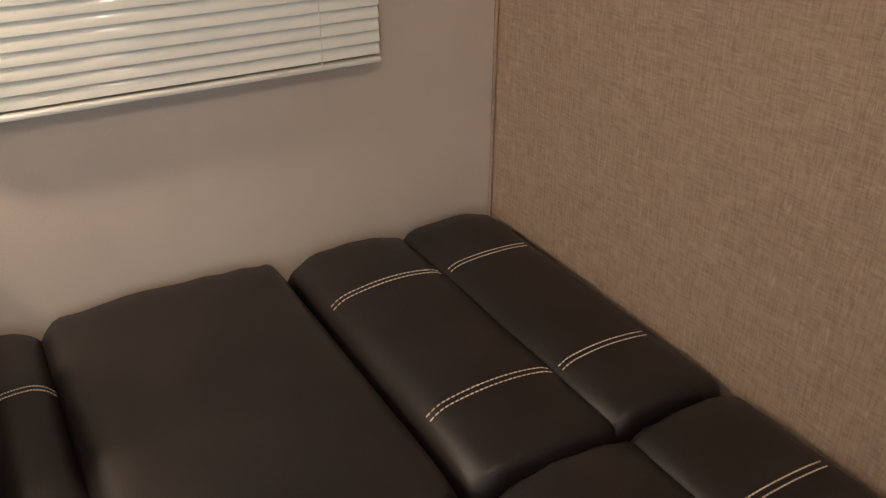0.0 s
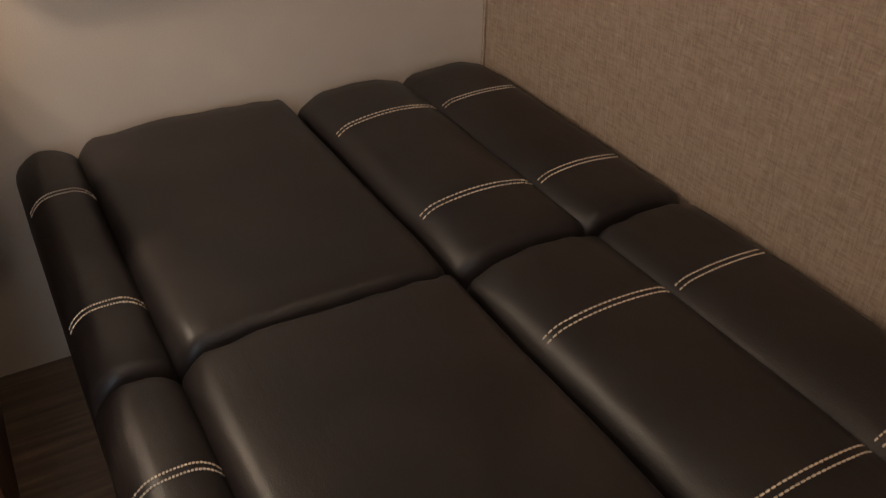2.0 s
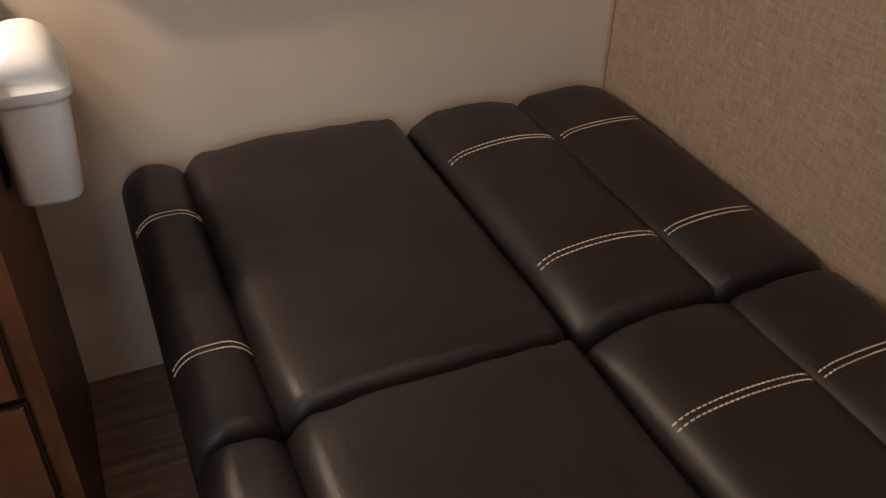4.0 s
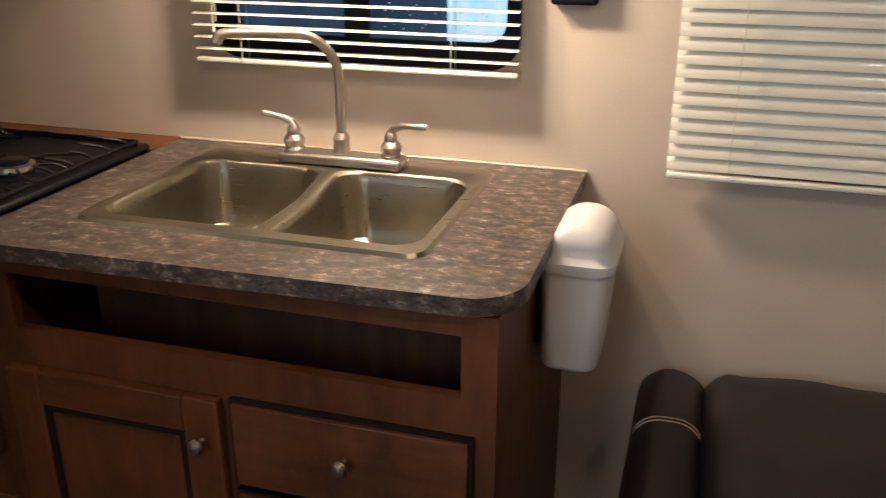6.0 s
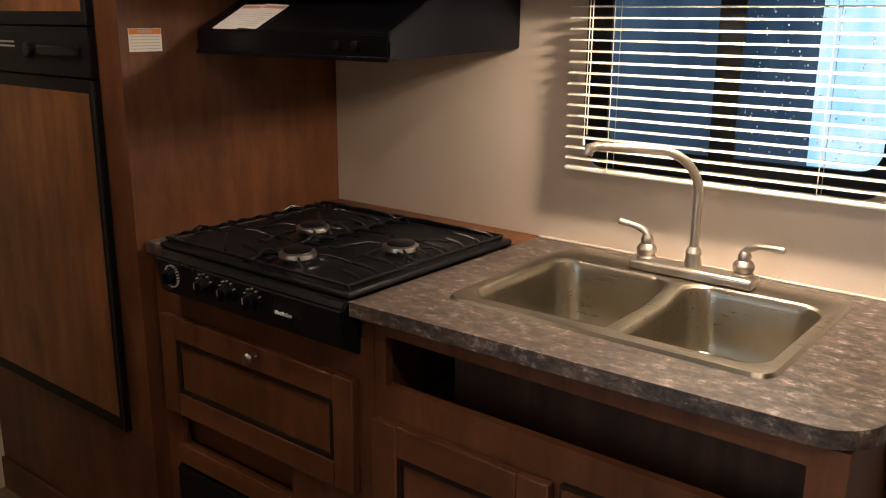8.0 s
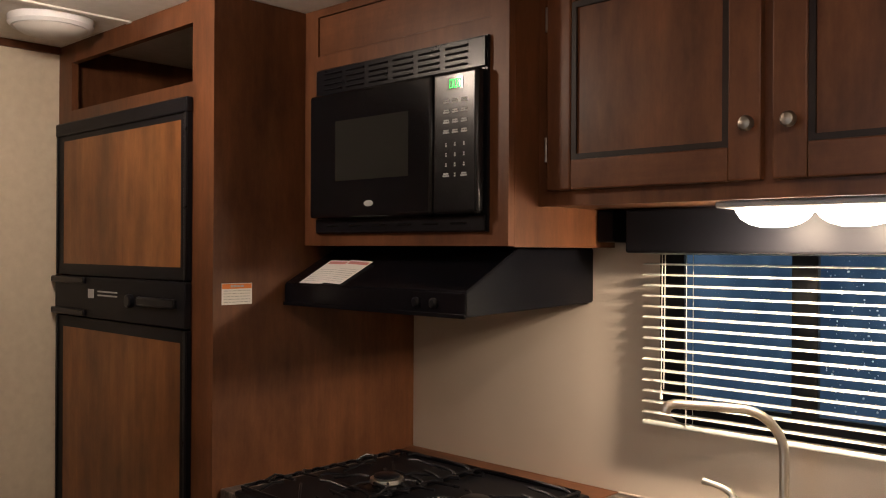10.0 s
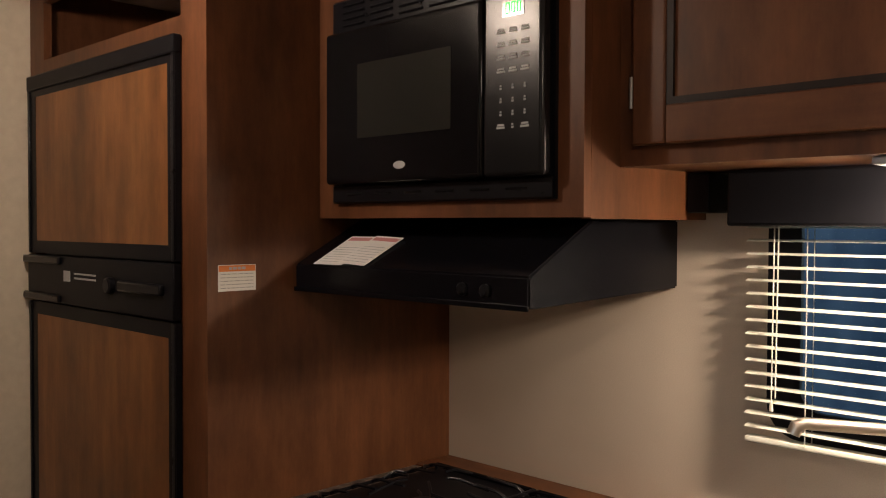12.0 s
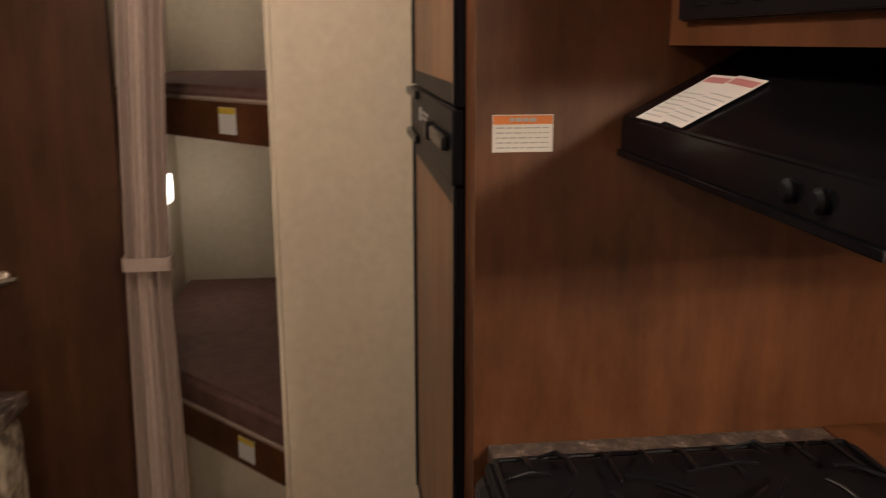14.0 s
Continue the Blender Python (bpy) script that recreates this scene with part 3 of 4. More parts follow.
def leaflet(x, turn, w, d, lift, label):
    lf = thing("leaflet", (x, -0.390, 1.404 + lift), label, "leaflet")
    m = pose(x, -0.390, 1.4038 + lift, slope, 0, 0) @ pose(0, 0, 0, 0, 0, turn)
    bm = box((-w / 2, -d / 2, 0), (w / 2, d / 2, 0.0006))
    bm.transform(m)
    part("sheet", bm, PAPER, lf)
    bm = box((-w / 2 + 0.006, d / 2 - 0.018, 0.0007), (w / 2 - 0.006, d / 2 - 0.006, 0.0009))
    bm.transform(m)
    part("heading", bm, RED_INK, lf)
    bm = bmesh.new()
    bar_text(bm, -w / 2 + 0.008, w / 2 - 0.008, [-d / 2 + 0.01 + 0.009 * i for i in range(int((d - 0.04) / 0.009))],
             lambda b, a, c, z, q: add_box(b, (a, z, 0.0007), (c, q, 0.0009)), 0.0018)
    bm.transform(m)
    part("print", bm, GREY, lf)


leaflet(0.100, 0, 0.085, 0.110, 0.0018, "white printed leaflet with red heading on the hood")
leaflet(0.170, -4, 0.085, 0.106, 0.0032, "white printed leaflet overlapping another on the hood")

# ---- upper cabinet over the sink ----
YU = -0.285
uc = thing("upper_cabinet", (1.15, -0.14, 1.548), "brown wood wall cabinet with framed doors over the sink", "cabinet")
part("body", boxes([((0.649, YU + 0.02, 1.550), (1.655, -0.001, 1.565)), ((1.640, YU + 0.02, 1.5655), (1.655, -0.001, ZC - 0.001)), ((0.649, -0.012, 1.5655), (1.6395, -0.001, ZC - 0.001))]), WOOD_H, uc)
part("face_frame", plate(rect(0.649, 1.548, 1.656, ZC - 0.001), [rect(0.71, 1.60, 1.10, 1.98), rect(1.16, 1.60, 1.60, 1.98)], "y", YU, YU + 0.019), WOOD_V, uc)
panel_door("door", uc, 0.682, 1.120, 1.578, 2.000, YU, 0.058, (1.104, 1.670))
panel_door("door", uc, 1.138, 1.630, 1.578, 2.000, YU, 0.058, (1.174, 1.670))
for z in (1.66, 1.92):
    part("hinge", tube([(0.678, YU - 0.012, z - 0.024), (0.678, YU - 0.012, z + 0.024)], 0.0045, 10), NICKEL, uc)

vl = thing("window_valance", (1.1, -0.07, 1.45), "padded dark brown valance over the kitchen window", "valance")
part("front_board", box((0.735, -0.098, 1.455), (1.50, -0.082, 1.5475), 0.005), BLACK_MATT, vl)
part("end_cap", box((0.6495, -0.075, 1.478), (0.692, -0.001, 1.5475), 0.004), BLACK_MATT, vl)
part("end_board", box((0.735, -0.0815, 1.455), (0.749, -0.001, 1.5475), 0.003), BLACK_MATT, vl)
part("end_board", box((1.486, -0.0815, 1.455), (1.50, -0.001, 1.5475), 0.003), BLACK_MATT, vl)

ul = thing("under_cabinet_light", (1.165, -0.19, 1.548), "lit twin-lens light fixture under the cabinet", "lamp")
part("base_plate", box((1.015, -0.255, 1.536), (1.315, -0.125, 1.5478), 0.004), WHITE, ul)
for ux, uy in UNDER:
    prof = [(0.001, -0.034), (0.022, -0.033), (0.042, -0.028), (0.058, -0.018), (0.067, -0.005), (0.068, 0.0)]
    lens = part("lens", lathe(prof, (ux, uy, 1.5358), 24, squash=(1, 0.85)), DOME, ul, "glowing frosted lens")
    lens.visible_shadow = False

# ---- base cabinets ----
YC = -0.595
CT = 0.915
sb = thing("stove_cabinet", (0.33, -0.3, 0.0), "brown wood base cabinet under the stove with a flip-down front", "cabinet")
part("face_frame", plate(rect(0.0008, 0.0, 0.690, 0.884), [rect(0.05, 0.55, 0.62, 0.72), rect(0.065, 0.425, 0.45, 0.50), rect(0.045, 0.05, 0.455, 0.372), rect(0.06, 0.80, 0.64, 0.872)], "y", YC, YC + 0.019), WOOD_V, sb)
part("interior", box((0.002, YC + 0.12, 0.02), (0.688, YC + 0.13, 0.80)), WOOD_SHADED, sb)
panel_door("drop_front", sb, 0.034, 0.650, 0.512, 0.752, YC, 0.055, (0.375, 0.733))
part("recess_back", box((0.052, YC + 0.03, 0.42), (0.46, YC + 0.036, 0.505)), WOOD_H, sb)
part("ledge", box((0.052, YC - 0.006, 0.374), (0.452, YC - 0.0006, 0.424), 0.002), WOOD_H, sb)
part("side_door", box((0.478, YC - 0.010, 0.06), (0.655, YC - 0.0006, 0.42), 0.003), WOOD_V, sb)
part("toe_board", box((0.001, YC + 0.05, 0.0), (0.690, YC + 0.06, 0.05)), WOOD_SHADED, sb)
fu = thing("furnace_grille", (0.25, YC, 0.05), "black furnace front panel set in the cabinet", "grille")
part("panel", box((0.048, YC - 0.012, 0.055), (0.45, YC + 0.01, 0.366), 0.004), BLACK_MATT, fu)
part("louvre", box((0.27, YC - 0.018, 0.08), (0.29, YC - 0.0122, 0.34), 0.003), BLACK, fu)
part("louvre", box((0.36, YC - 0.018, 0.08), (0.44, YC - 0.0122, 0.345), 0.003), BLACK, fu)
part("badge", lathe([(0.013, 0), (0.012, -0.0012)], (0.120, YC - 0.0122, 0.258), 16, axis="y"), GREY, fu)

sk = thing("sink_cabinet", (1.1, -0.3, 0.0), "brown wood sink base cabinet, its false drawer front missing", "cabinet")
part("face_frame", plate(rect(0.691, 0.0, 1.505, 0.884), [rect(0.718, 0.757, 1.455, 0.852), rect(0.73, 0.12, 1.05, 0.66), rect(1.13, 0.56, 1.44, 0.67), rect(1.13, 0.36, 1.44, 0.51), rect(1.13, 0.12, 1.44, 0.31)],
                         "y", YC, YC + 0.019), WOOD_V, sk)
part("side_panel", box((1.489, YC + 0.0195, 0.0), (1.505, -0.001, 0.884)), WOOD_V, sk, "dark wood end panel")
part("interior_panel", box((0.80, YC + 0.10, 0.709), (1.488, YC + 0.108, 0.87)), WOOD_SHADED, sk)
part("partition", box((0.692, YC + 0.0195, 0.0), (0.706, -0.01, 0.872)), WOOD_SHADED, sk)
part("cabinet_floor", box((0.707, YC + 0.0195, 0.70), (1.488, -0.01, 0.708)), WOOD_SHADED, sk)
part("bottom", box((0.707, YC + 0.0195, 0.09), (1.488, -0.01, 0.10)), WOOD_SHADED, sk)
panel_door("door", sk, 0.697, 1.082, 0.095, 0.694, YC, 0.062, (1.053, 0.624))
for z0, z1 in ((0.552, 0.694), (0.337, 0.533), (0.100, 0.318)):
    d = part("drawer", box((1.103, YC - 0.018, z0), (1.470, YC - 0.0008, z1), 0.003), WOOD_H, sk)
    part("edge_shadow_bead", plate(rect(1.098, z0 - 0.005, 1.475, z1 + 0.005), [rect(1.1032, z0 + 0.0002, 1.4698, z1 - 0.0002)], "y", YC - 0.012, YC - 0.0007), BEAD, sk)
    knob(1.286, YC - 0.018, (z0 + z1) / 2 + 0.01, d)

# ---- counter, sink, faucet ----
ct = thing("countertop", (1.1, -0.3, CT - 0.027), "speckled brown stone-look laminate countertop with rounded corner", "countertop")
edge = [(x, y + (0.025 * (x - 0.664) / 0.867 if y < -0.5 else 0)) for x, y in rect(0.664, -0.632, 1.531, -0.0008, 0.075, 8, (0, 1, 0, 0))]
bm = plate(edge, [rect(0.794, -0.492, 1.360, -0.068, 0.03)], "z", CT - 0.027, CT)
bmesh.ops.bevel(bm, geom=[e for e in bm.edges if len(e.link_faces) == 2 and e.calc_face_angle() > 1.2 and abs(e.verts[0].co.z - CT) < 1e-4 and abs(e.verts[1].co.z - CT) < 1e-4],
                offset=0.004, segments=2, affect="EDGES")
part("slab", bm, STONE, ct)
part("end_strip", box((0.0015, -0.615, CT - 0.027), (0.084, -0.112, CT), 0.003), STONE, ct)
part("back_ledge", box((0.0012, -0.1115, CT - 0.03), (0.6635, -0.001, CT + 0.002), 0.003), WOOD_H, ct)
part("caulk", tube([(0.665, -0.004, CT + 0.001), (1.531, -0.004, CT + 0.001)], 0.0035, 6), WALL, ct)

sink = thing("double_sink", (1.075, -0.28, CT), "champagne-coloured double bowl sink set in the countertop", "sink")
RIM = CT + 0.0065
B1, B2 = (0.801, -0.476, 1.066, -0.132), (1.088, -0.476, 1.353, -0.132)


def bowl_ring(x0, y0, x1, y1, r):
    """A rounded rectangle with extra points along both long sides."""
    p = rect(x0, y0, x1, y1, r, 8)
    more = [y0 + r + (y1 - y0 - 2 * r) * q / 8 for q in range(1, 8)]
    return p[:18] + [(x1, y) for y in more] + p[18:] + [(x0, y) for y in more[::-1]]


def divider_dip(x, y):
    """How far the ridge between the bowls lies under the rim."""
    side = max(0.0, 1 - abs(x - 1.077) / 0.040)
    run = min(1.0, max(0.0, (-0.165 - y) / 0.10)) * min(1.0, max(0.0, (y + 0.474) / 0.03))
    return 0.020 * min(1.0, side * 1.9) * run


bm = bmesh.new()
es = []
out = [bm.verts.new((x, y, RIM)) for x, y in rect(0.784, -0.503, 1.368, -0.058, 0.028, 6)]
low_ring = [bm.verts.new((x, y, CT + 0.0004)) for x, y in rect(0.780, -0.507, 1.372, -0.054, 0.032, 6)]
for q in range(len(out)):
    w = (q + 1) % len(out)
    es.append(bm.edges.new((out[q], out[w])))
    bm.faces.new((out[q], out[w], low_ring[w], low_ring[q]))
for bx in (B1, B2):
    prev = None
    for inset, depth, r in ((0, 0, 0.044), (0.003, -0.0015, 0.046), (0.007, -0.006, 0.048), (0.010, -0.02, 0.050), (0.016, -0.09, 0.050), (0.022, -0.125, 0.050),
                            (0.036, -0.142, 0.052), (0.055, -0.149, 0.045)):
        ring = [bm.verts.new((x, y, RIM + depth - divider_dip(x, y) * max(0.0, 1 + depth / 0.09))) for x, y in bowl_ring(bx[0] + inset, bx[1] + inset, bx[2] - inset, bx[3] - inset, r)]
        if prev is None:
            es += [bm.edges.new((ring[q], ring[(q + 1) % len(ring)])) for q in range(len(ring))]
        else:
            for q in range(len(ring)):
                w = (q + 1) % len(ring)
                bm.faces.new((prev[q], prev[w], ring[w], ring[q]))
        prev = ring
    bm.faces.new(prev)
bmesh.ops.triangle_fill(bm, edges=es, use_beauty=True, use_dissolve=False)
part("basin", bm, SINK, sink)
for bx in (B1, B2):
    cx, cy = (bx[0] + bx[2]) / 2, (bx[1] + bx[3]) / 2
    part("drain", lathe([(0.042, 0.0005), (0.040, 0.003), (0.030, 0.002), (0.028, 0.001)], (cx, cy, RIM - 0.149), 24), NICKEL, sink, "round metal drain")

fa = thing("faucet", (1.082, -0.122, RIM), "brushed nickel two-handle gooseneck kitchen faucet", "faucet")
FY = -0.110
part("deck_plate", box((0.957, FY - 0.026, RIM + 0.0005), (1.207, FY + 0.026, RIM + 0.022), 0.007, 3), NICKEL, fa)
for hx, to in ((0.984, (-0.054, 0.014)), (1.181, (0.072, 0.004))):
    h = part("handle_base", lathe([(0.019, 0.0), (0.0195, 0.005), (0.0165, 0.009), (0.0195, 0.015), (0.020, 0.022), (0.016, 0.029), (0.0115, 0.032), (0.0125, 0.036), (0.0125, 0.041), (0.010, 0.046), (0.0075, 0.050)],
                                  (hx, FY, RIM + 0.021), 20), NICKEL, fa)
    z = RIM + 0.067
    part("lever", tube([(hx, FY, z), (hx + to[0] * 0.1, FY, z + 0.010), (hx + to[0] * 0.35, FY - 0.004, z + 0.017), (hx + to[0] * 0.6, FY - 0.008, z + 0.017 + to[1] * 0.3), (hx + to[0], FY - 0.014, z + 0.017 + to[1] * 0.6),
                        (hx + to[0] * 1.06, FY - 0.015, z + 0.017 + to[1] * 0.65)], [0.0080, 0.0076, 0.0064, 0.0056, 0.0072, 0.0052], 16), NICKEL, h)
part("spout_base", lathe([(0.016, 0.0), (0.0165, 0.010), (0.0145, 0.022), (0.0160, 0.030), (0.0125, 0.038), (0.0105, 0.041)], (1.082, FY, RIM + 0.021), 20), NICKEL, fa)
pts = [(1.082, FY, RIM + 0.05), (1.082, FY, 1.085)]
ux, uy = -0.80, -0.60
for q in range(1, 11):
    g = radians(86 * q / 10)
    r = 0.085
    d = r * (1 - math.cos(g))
    pts.append((1.082 + ux * d, FY + uy * d, 1.085 + r * math.sin(g)))
d0 = pts[-1]
for s in (0.04, 0.09, 0.118):
    pts.append((d0[0] + ux * s, d0[1] + uy * s, d0[2] + 0.05 * s))
e0 = pts[-1]
pts += [(e0[0] + ux * 0.012, e0[1] + uy * 0.012, e0[2] - 0.004), (e0[0] + ux * 0.017, e0[1] + uy * 0.017, e0[2] - 0.016)]
part("spout", tube(pts, [0.0090] * (len(pts) - 2) + [0.0102, 0.0096], 16), NICKEL, fa)

# ---- stove ----
st = thing("gas_stove", (0.36, -0.38, 0.82), "black three-burner gas cooktop set in the counter", "stove")
part("body", box((0.089, -0.60, 0.80), (0.655, -0.115, 0.905), 0.004), BLACK, st)
part("cooktop", box((0.085, -0.634, CT + 0.0015), (0.663, -0.112, CT + 0.016), 0.007, 3), BLACK_MATT, st)
bm = loft([[(x, y, z) for y, z in ((-0.602, 0.812), (-0.638, 0.822), (-0.648, 0.90), (-0.634, CT + 0.0012), (-0.602, CT + 0.0012))] for x in (0.087, 0.661)], None, True, True)
bmesh.ops.bevel(bm, geom=bm.edges[:], offset=0.004, segments=2, affect="EDGES")
front = part("control_front", bm, BLACK, st)
for i, kx in enumerate((0.150, 0.262, 0.338, 0.416)):
    kn = part("control_knob", lathe([(0.022, 0.0), (0.022, -0.004), (0.0175, -0.006), (0.0155, -0.017), (0.012, -0.020)], (kx, -0.645, 0.868), 20, axis="y"), BLACK_MATT, front)
    part("grip", box((kx - 0.0035, -0.674, 0.855), (kx + 0.0035, -0.663, 0.881), 0.002), BLACK_MATT, kn)
    marks = bmesh.new()
    for q in range(5 if i else 22):
        g = radians(30 + 30 * q) if i else radians(360 * q / 22)
        rr = 0.026 if i else 0.0235
        px, pz = kx + rr * math.cos(g), 0.868 + rr * math.sin(g)
        add_box(marks, (px - 0.0012, -0.6535, pz - 0.0012), (px + 0.0012, -0.6470, pz + 0.0012))
    if i:
        add_box(marks, (kx - 0.0010, -0.6752, 0.868), (kx + 0.0010, -0.6742, 0.880))
    part("dial_marks", marks, GREY, front)["kind"] = "stuff"
bm = bmesh.new()
for q in range(8):
    add_box(bm, (0.482 + q * 0.0058, -0.6510, 0.858), (0.4860 + q * 0.0058, -0.6462, 0.862 + (0.002 if q in (0, 3, 5) else 0)))
part("badge", bm, WHITE_INK, front)
for bx, by in ((0.312, -0.388), (0.450, -0.558), (0.570, -0.385)):
    z = CT + 0.016
    b = part("burner", lathe([(0.052, 0.0), (0.050, 0.004), (0.034, 0.006), (0.032, 0.014)], (bx, by, z), 28), BLACK, st)
    part("burner_ring", lathe([(0.036, 0.0142), (0.0385, 0.017), (0.037, 0.025), (0.030, 0.027)], (bx, by, z), 28), ALU, b, "silver burner ring")
    part("burner_cap", lathe([(0.029, 0.0272), (0.029, 0.031), (0.024, 0.033)], (bx, by, z), 28), BLACK, b)
GZ = CT + 0.029
for gx0, gx1 in ((0.100, 0.364), (0.376, 0.650)):
    g = part("grate", tube([(gx0, -0.622, GZ - 0.004), (gx1, -0.622, GZ - 0.004), (gx1, -0.138, GZ - 0.004), (gx0, -0.138, GZ - 0.004), (gx0, -0.618, GZ - 0.004)], 0.0036, 8), BLACK, st, "black wire pan grate")
    for bx, by in ((0.312, -0.388), (0.450, -0.558), (0.570, -0.385), (0.18, -0.25), (0.18, -0.52)):
        if not gx0 < bx < gx1:
            continue
        for q in range(6):
            a = radians(60 * q + 20)
            e = (min(max(bx + 0.135 * math.cos(a), gx0), gx1), min(max(by + 0.135 * math.sin(a), -0.62), -0.14))
            part("wire", tube([(bx + 0.046 * math.cos(a), by + 0.046 * math.sin(a), GZ + 0.010), (bx + 0.07 * math.cos(a), by + 0.07 * math.sin(a), GZ + 0.011), (e[0], e[1], GZ - 0.004)], 0.003, 6), BLACK, g)
    for k in range(9):
        fy = -0.585 + 0.052 * k
        for x, turn in ((gx0, 1), (gx1, -1)):
            run = 0.050 + 0.022 * (k % 3)
            part("finger", tube([(x, fy, GZ - 0.004), (x + turn * 0.008, fy, GZ + 0.001), (x + turn * 0.020, fy, GZ + 0.005), (x + turn * run, fy, GZ + 0.008)], [0.0042, 0.004, 0.0036, 0.003], 6), BLACK, g)
    for x in (gx0, gx1):
        for y in (-0.618, -0.142):
            part("grate_foot", tube([(x, y, CT + 0.015), (x, y, GZ - 0.003)], 0.004, 8), BLACK, g)
part("splash_rib", tube([(0.11, -0.128, CT + 0.018), (0.64, -0.128, CT + 0.018)], 0.006, 8), BLACK, st)

# ---- waste bin ----
wb = thing("waste_bin", (1.572, -0.27, 0.675), "small white plastic waste bin with domed lid hung on the cabinet", "bin")
rings = []
for z, g in ((0.682, 0.020), (0.685, 0.016), (0.692, 0.013), (0.78, 0.006), (0.856, 0.001)):
    rings.append([(x, y, z) for x, y in rect(1.513 + g * 0.3, -0.365 + g, 1.622 - g, -0.195 - g, 0.025, 6)])
part("bucket", loft(rings, None, True, True), WHITE, wb)
rings = [[(x, y, z) for x, y in rect(1.511 - g, -0.369 - g, 1.626 + g, -0.191 + g, 0.027, 6)] for z, g in ((0.858, 0), (0.862, 0.002), (0.876, 0.002), (0.880, -0.001))]
for q in range(1, 9):
    a = radians(90 * q / 8.4)
    s = 1 - math.cos(a)
    rings.append([(x, y, 0.880 + 0.050 * math.sin(a)) for x, y in rect(1.515 + 0.058 * s, -0.362 + 0.030 * s, 1.622 - 0.053 * s, -0.197 - 0.030 * s, max(0.0008, 0.024 * (1 - s)), 6)])
part("lid", loft(rings, None, True, True), WHITE, wb)
part("bracket", box((1.5055, -0.34, 0.72), (1.5125, -0.21, 0.85), 0.002), BLACK_MATT, wb)

# ---- gas alarm on the wall ----
ga = thing("gas_alarm", (1.49, -0.012, 1.21), "black wall-mounted gas alarm with a red light", "alarm")
part("case", box((1.452, -0.028, 1.219), (1.534, -0.0008, 1.33), 0.006, 3), BLACK_MATT, ga)
part("indicator", lathe([(0.003, 0), (0.0025, -0.0015)], (1.493, -0.0282, 1.262), 10, axis="y"), LED, ga)
for i in range(5):
    part("slot", box((1.468, -0.0292, 1.285 + i * 0.007), (1.518, -0.0282, 1.288 + i * 0.007)), BLACK, ga)

# ---- sofa bed ----


def samples(lo, hi, r, n):
    e = [r * (1 - math.cos(radians(a))) * 1.0 for a in (0, 22, 45, 68, 90)]
    mid = [lo + r + (hi - lo - 2 * r) * i / n for i in range(1, n)]
    return [lo + v for v in e] + mid + [hi - v for v in e[::-1]]


def puff(u):
    return max(0.0, 1 - u * u)


def swell(u, v, crown):
    return crown * puff(u) ** 0.8 * puff(v * 0.97) ** 0.22


def cushion(lo, hi, r, ry, crown, nx, ny, seed, sag=0.004):
    """A stuffed block: rounded all round, domed on top, with slow dents."""
    rr = (r, ry, r)
    xs, ys, zs = samples(lo[0], hi[0], r, nx), samples(lo[1], hi[1], ry, ny), samples(lo[2], hi[2], r, 2)
    bm = bmesh.new()
    cache = {}
    inner_lo, inner_hi = [lo[i] + rr[i] for i in range(3)], [hi[i] - rr[i] for i in range(3)]

    def vert(p):
        key = tuple(round(c, 6) for c in p)
        if key not in cache:
            c = Vector([min(max(p[i], inner_lo[i]), inner_hi[i]) for i in range(3)])
            d = Vector([(p[i] - c[i]) / rr[i] for i in range(3)])
            q = c + Vector([d.normalized()[i] * rr[i] for i in range(3)]) if d.length > 1e-9 else Vector(p)
            u = (q.x - (lo[0] + hi[0]) / 2) / ((hi[0] - lo[0]) / 2)
            v = (q.y - (lo[1] + hi[1]) / 2) / ((hi[1] - lo[1]) / 2)
            if q.z > inner_hi[2] - 1e-6:
                q.z += swell(u, v, crown) + sag * noise.noise(Vector((q.x * 6 + seed, q.y * 6, seed)))
                q.z -= 0.016 * max(0.0, abs(v) - 0.80) / 0.2 * (0.5 + 0.5 * math.sin(q.x * 95 + seed)) * abs(u) ** 2
                q.z += 0.006 * noise.noise(Vector((q.x * 22, q.y * 7 + seed, 3))) * abs(v) ** 6
            cache[key] = bm.verts.new(q)
        return cache[key]

    for a in (0, 1):
        for i in range(len(xs) - 1):
            for j in range(len(ys) - 1):
                z = zs[0] if a == 0 else zs[-1]
                bm.faces.new([vert(p) for p in ((xs[i], ys[j], z), (xs[i + 1], ys[j], z), (xs[i + 1], ys[j + 1], z), (xs[i], ys[j + 1], z))])
        for i in range(len(xs) - 1):
            for k in range(len(zs) - 1):
                y = ys[0] if a == 0 else ys[-1]
                bm.faces.new([vert(p) for p in ((xs[i], y, zs[k]), (xs[i + 1], y, zs[k]), (xs[i + 1], y, zs[k + 1]), (xs[i], y, zs[k + 1]))])
        for j in range(len(ys) - 1):
            for k in range(len(zs) - 1):
                x = xs[0] if a == 0 else xs[-1]
                bm.faces.new([vert(p) for p in ((x, ys[j], zs[k]), (x, ys[j + 1], zs[k]), (x, ys[j + 1], zs[k + 1]), (x, ys[j], zs[k + 1]))])
    return bm


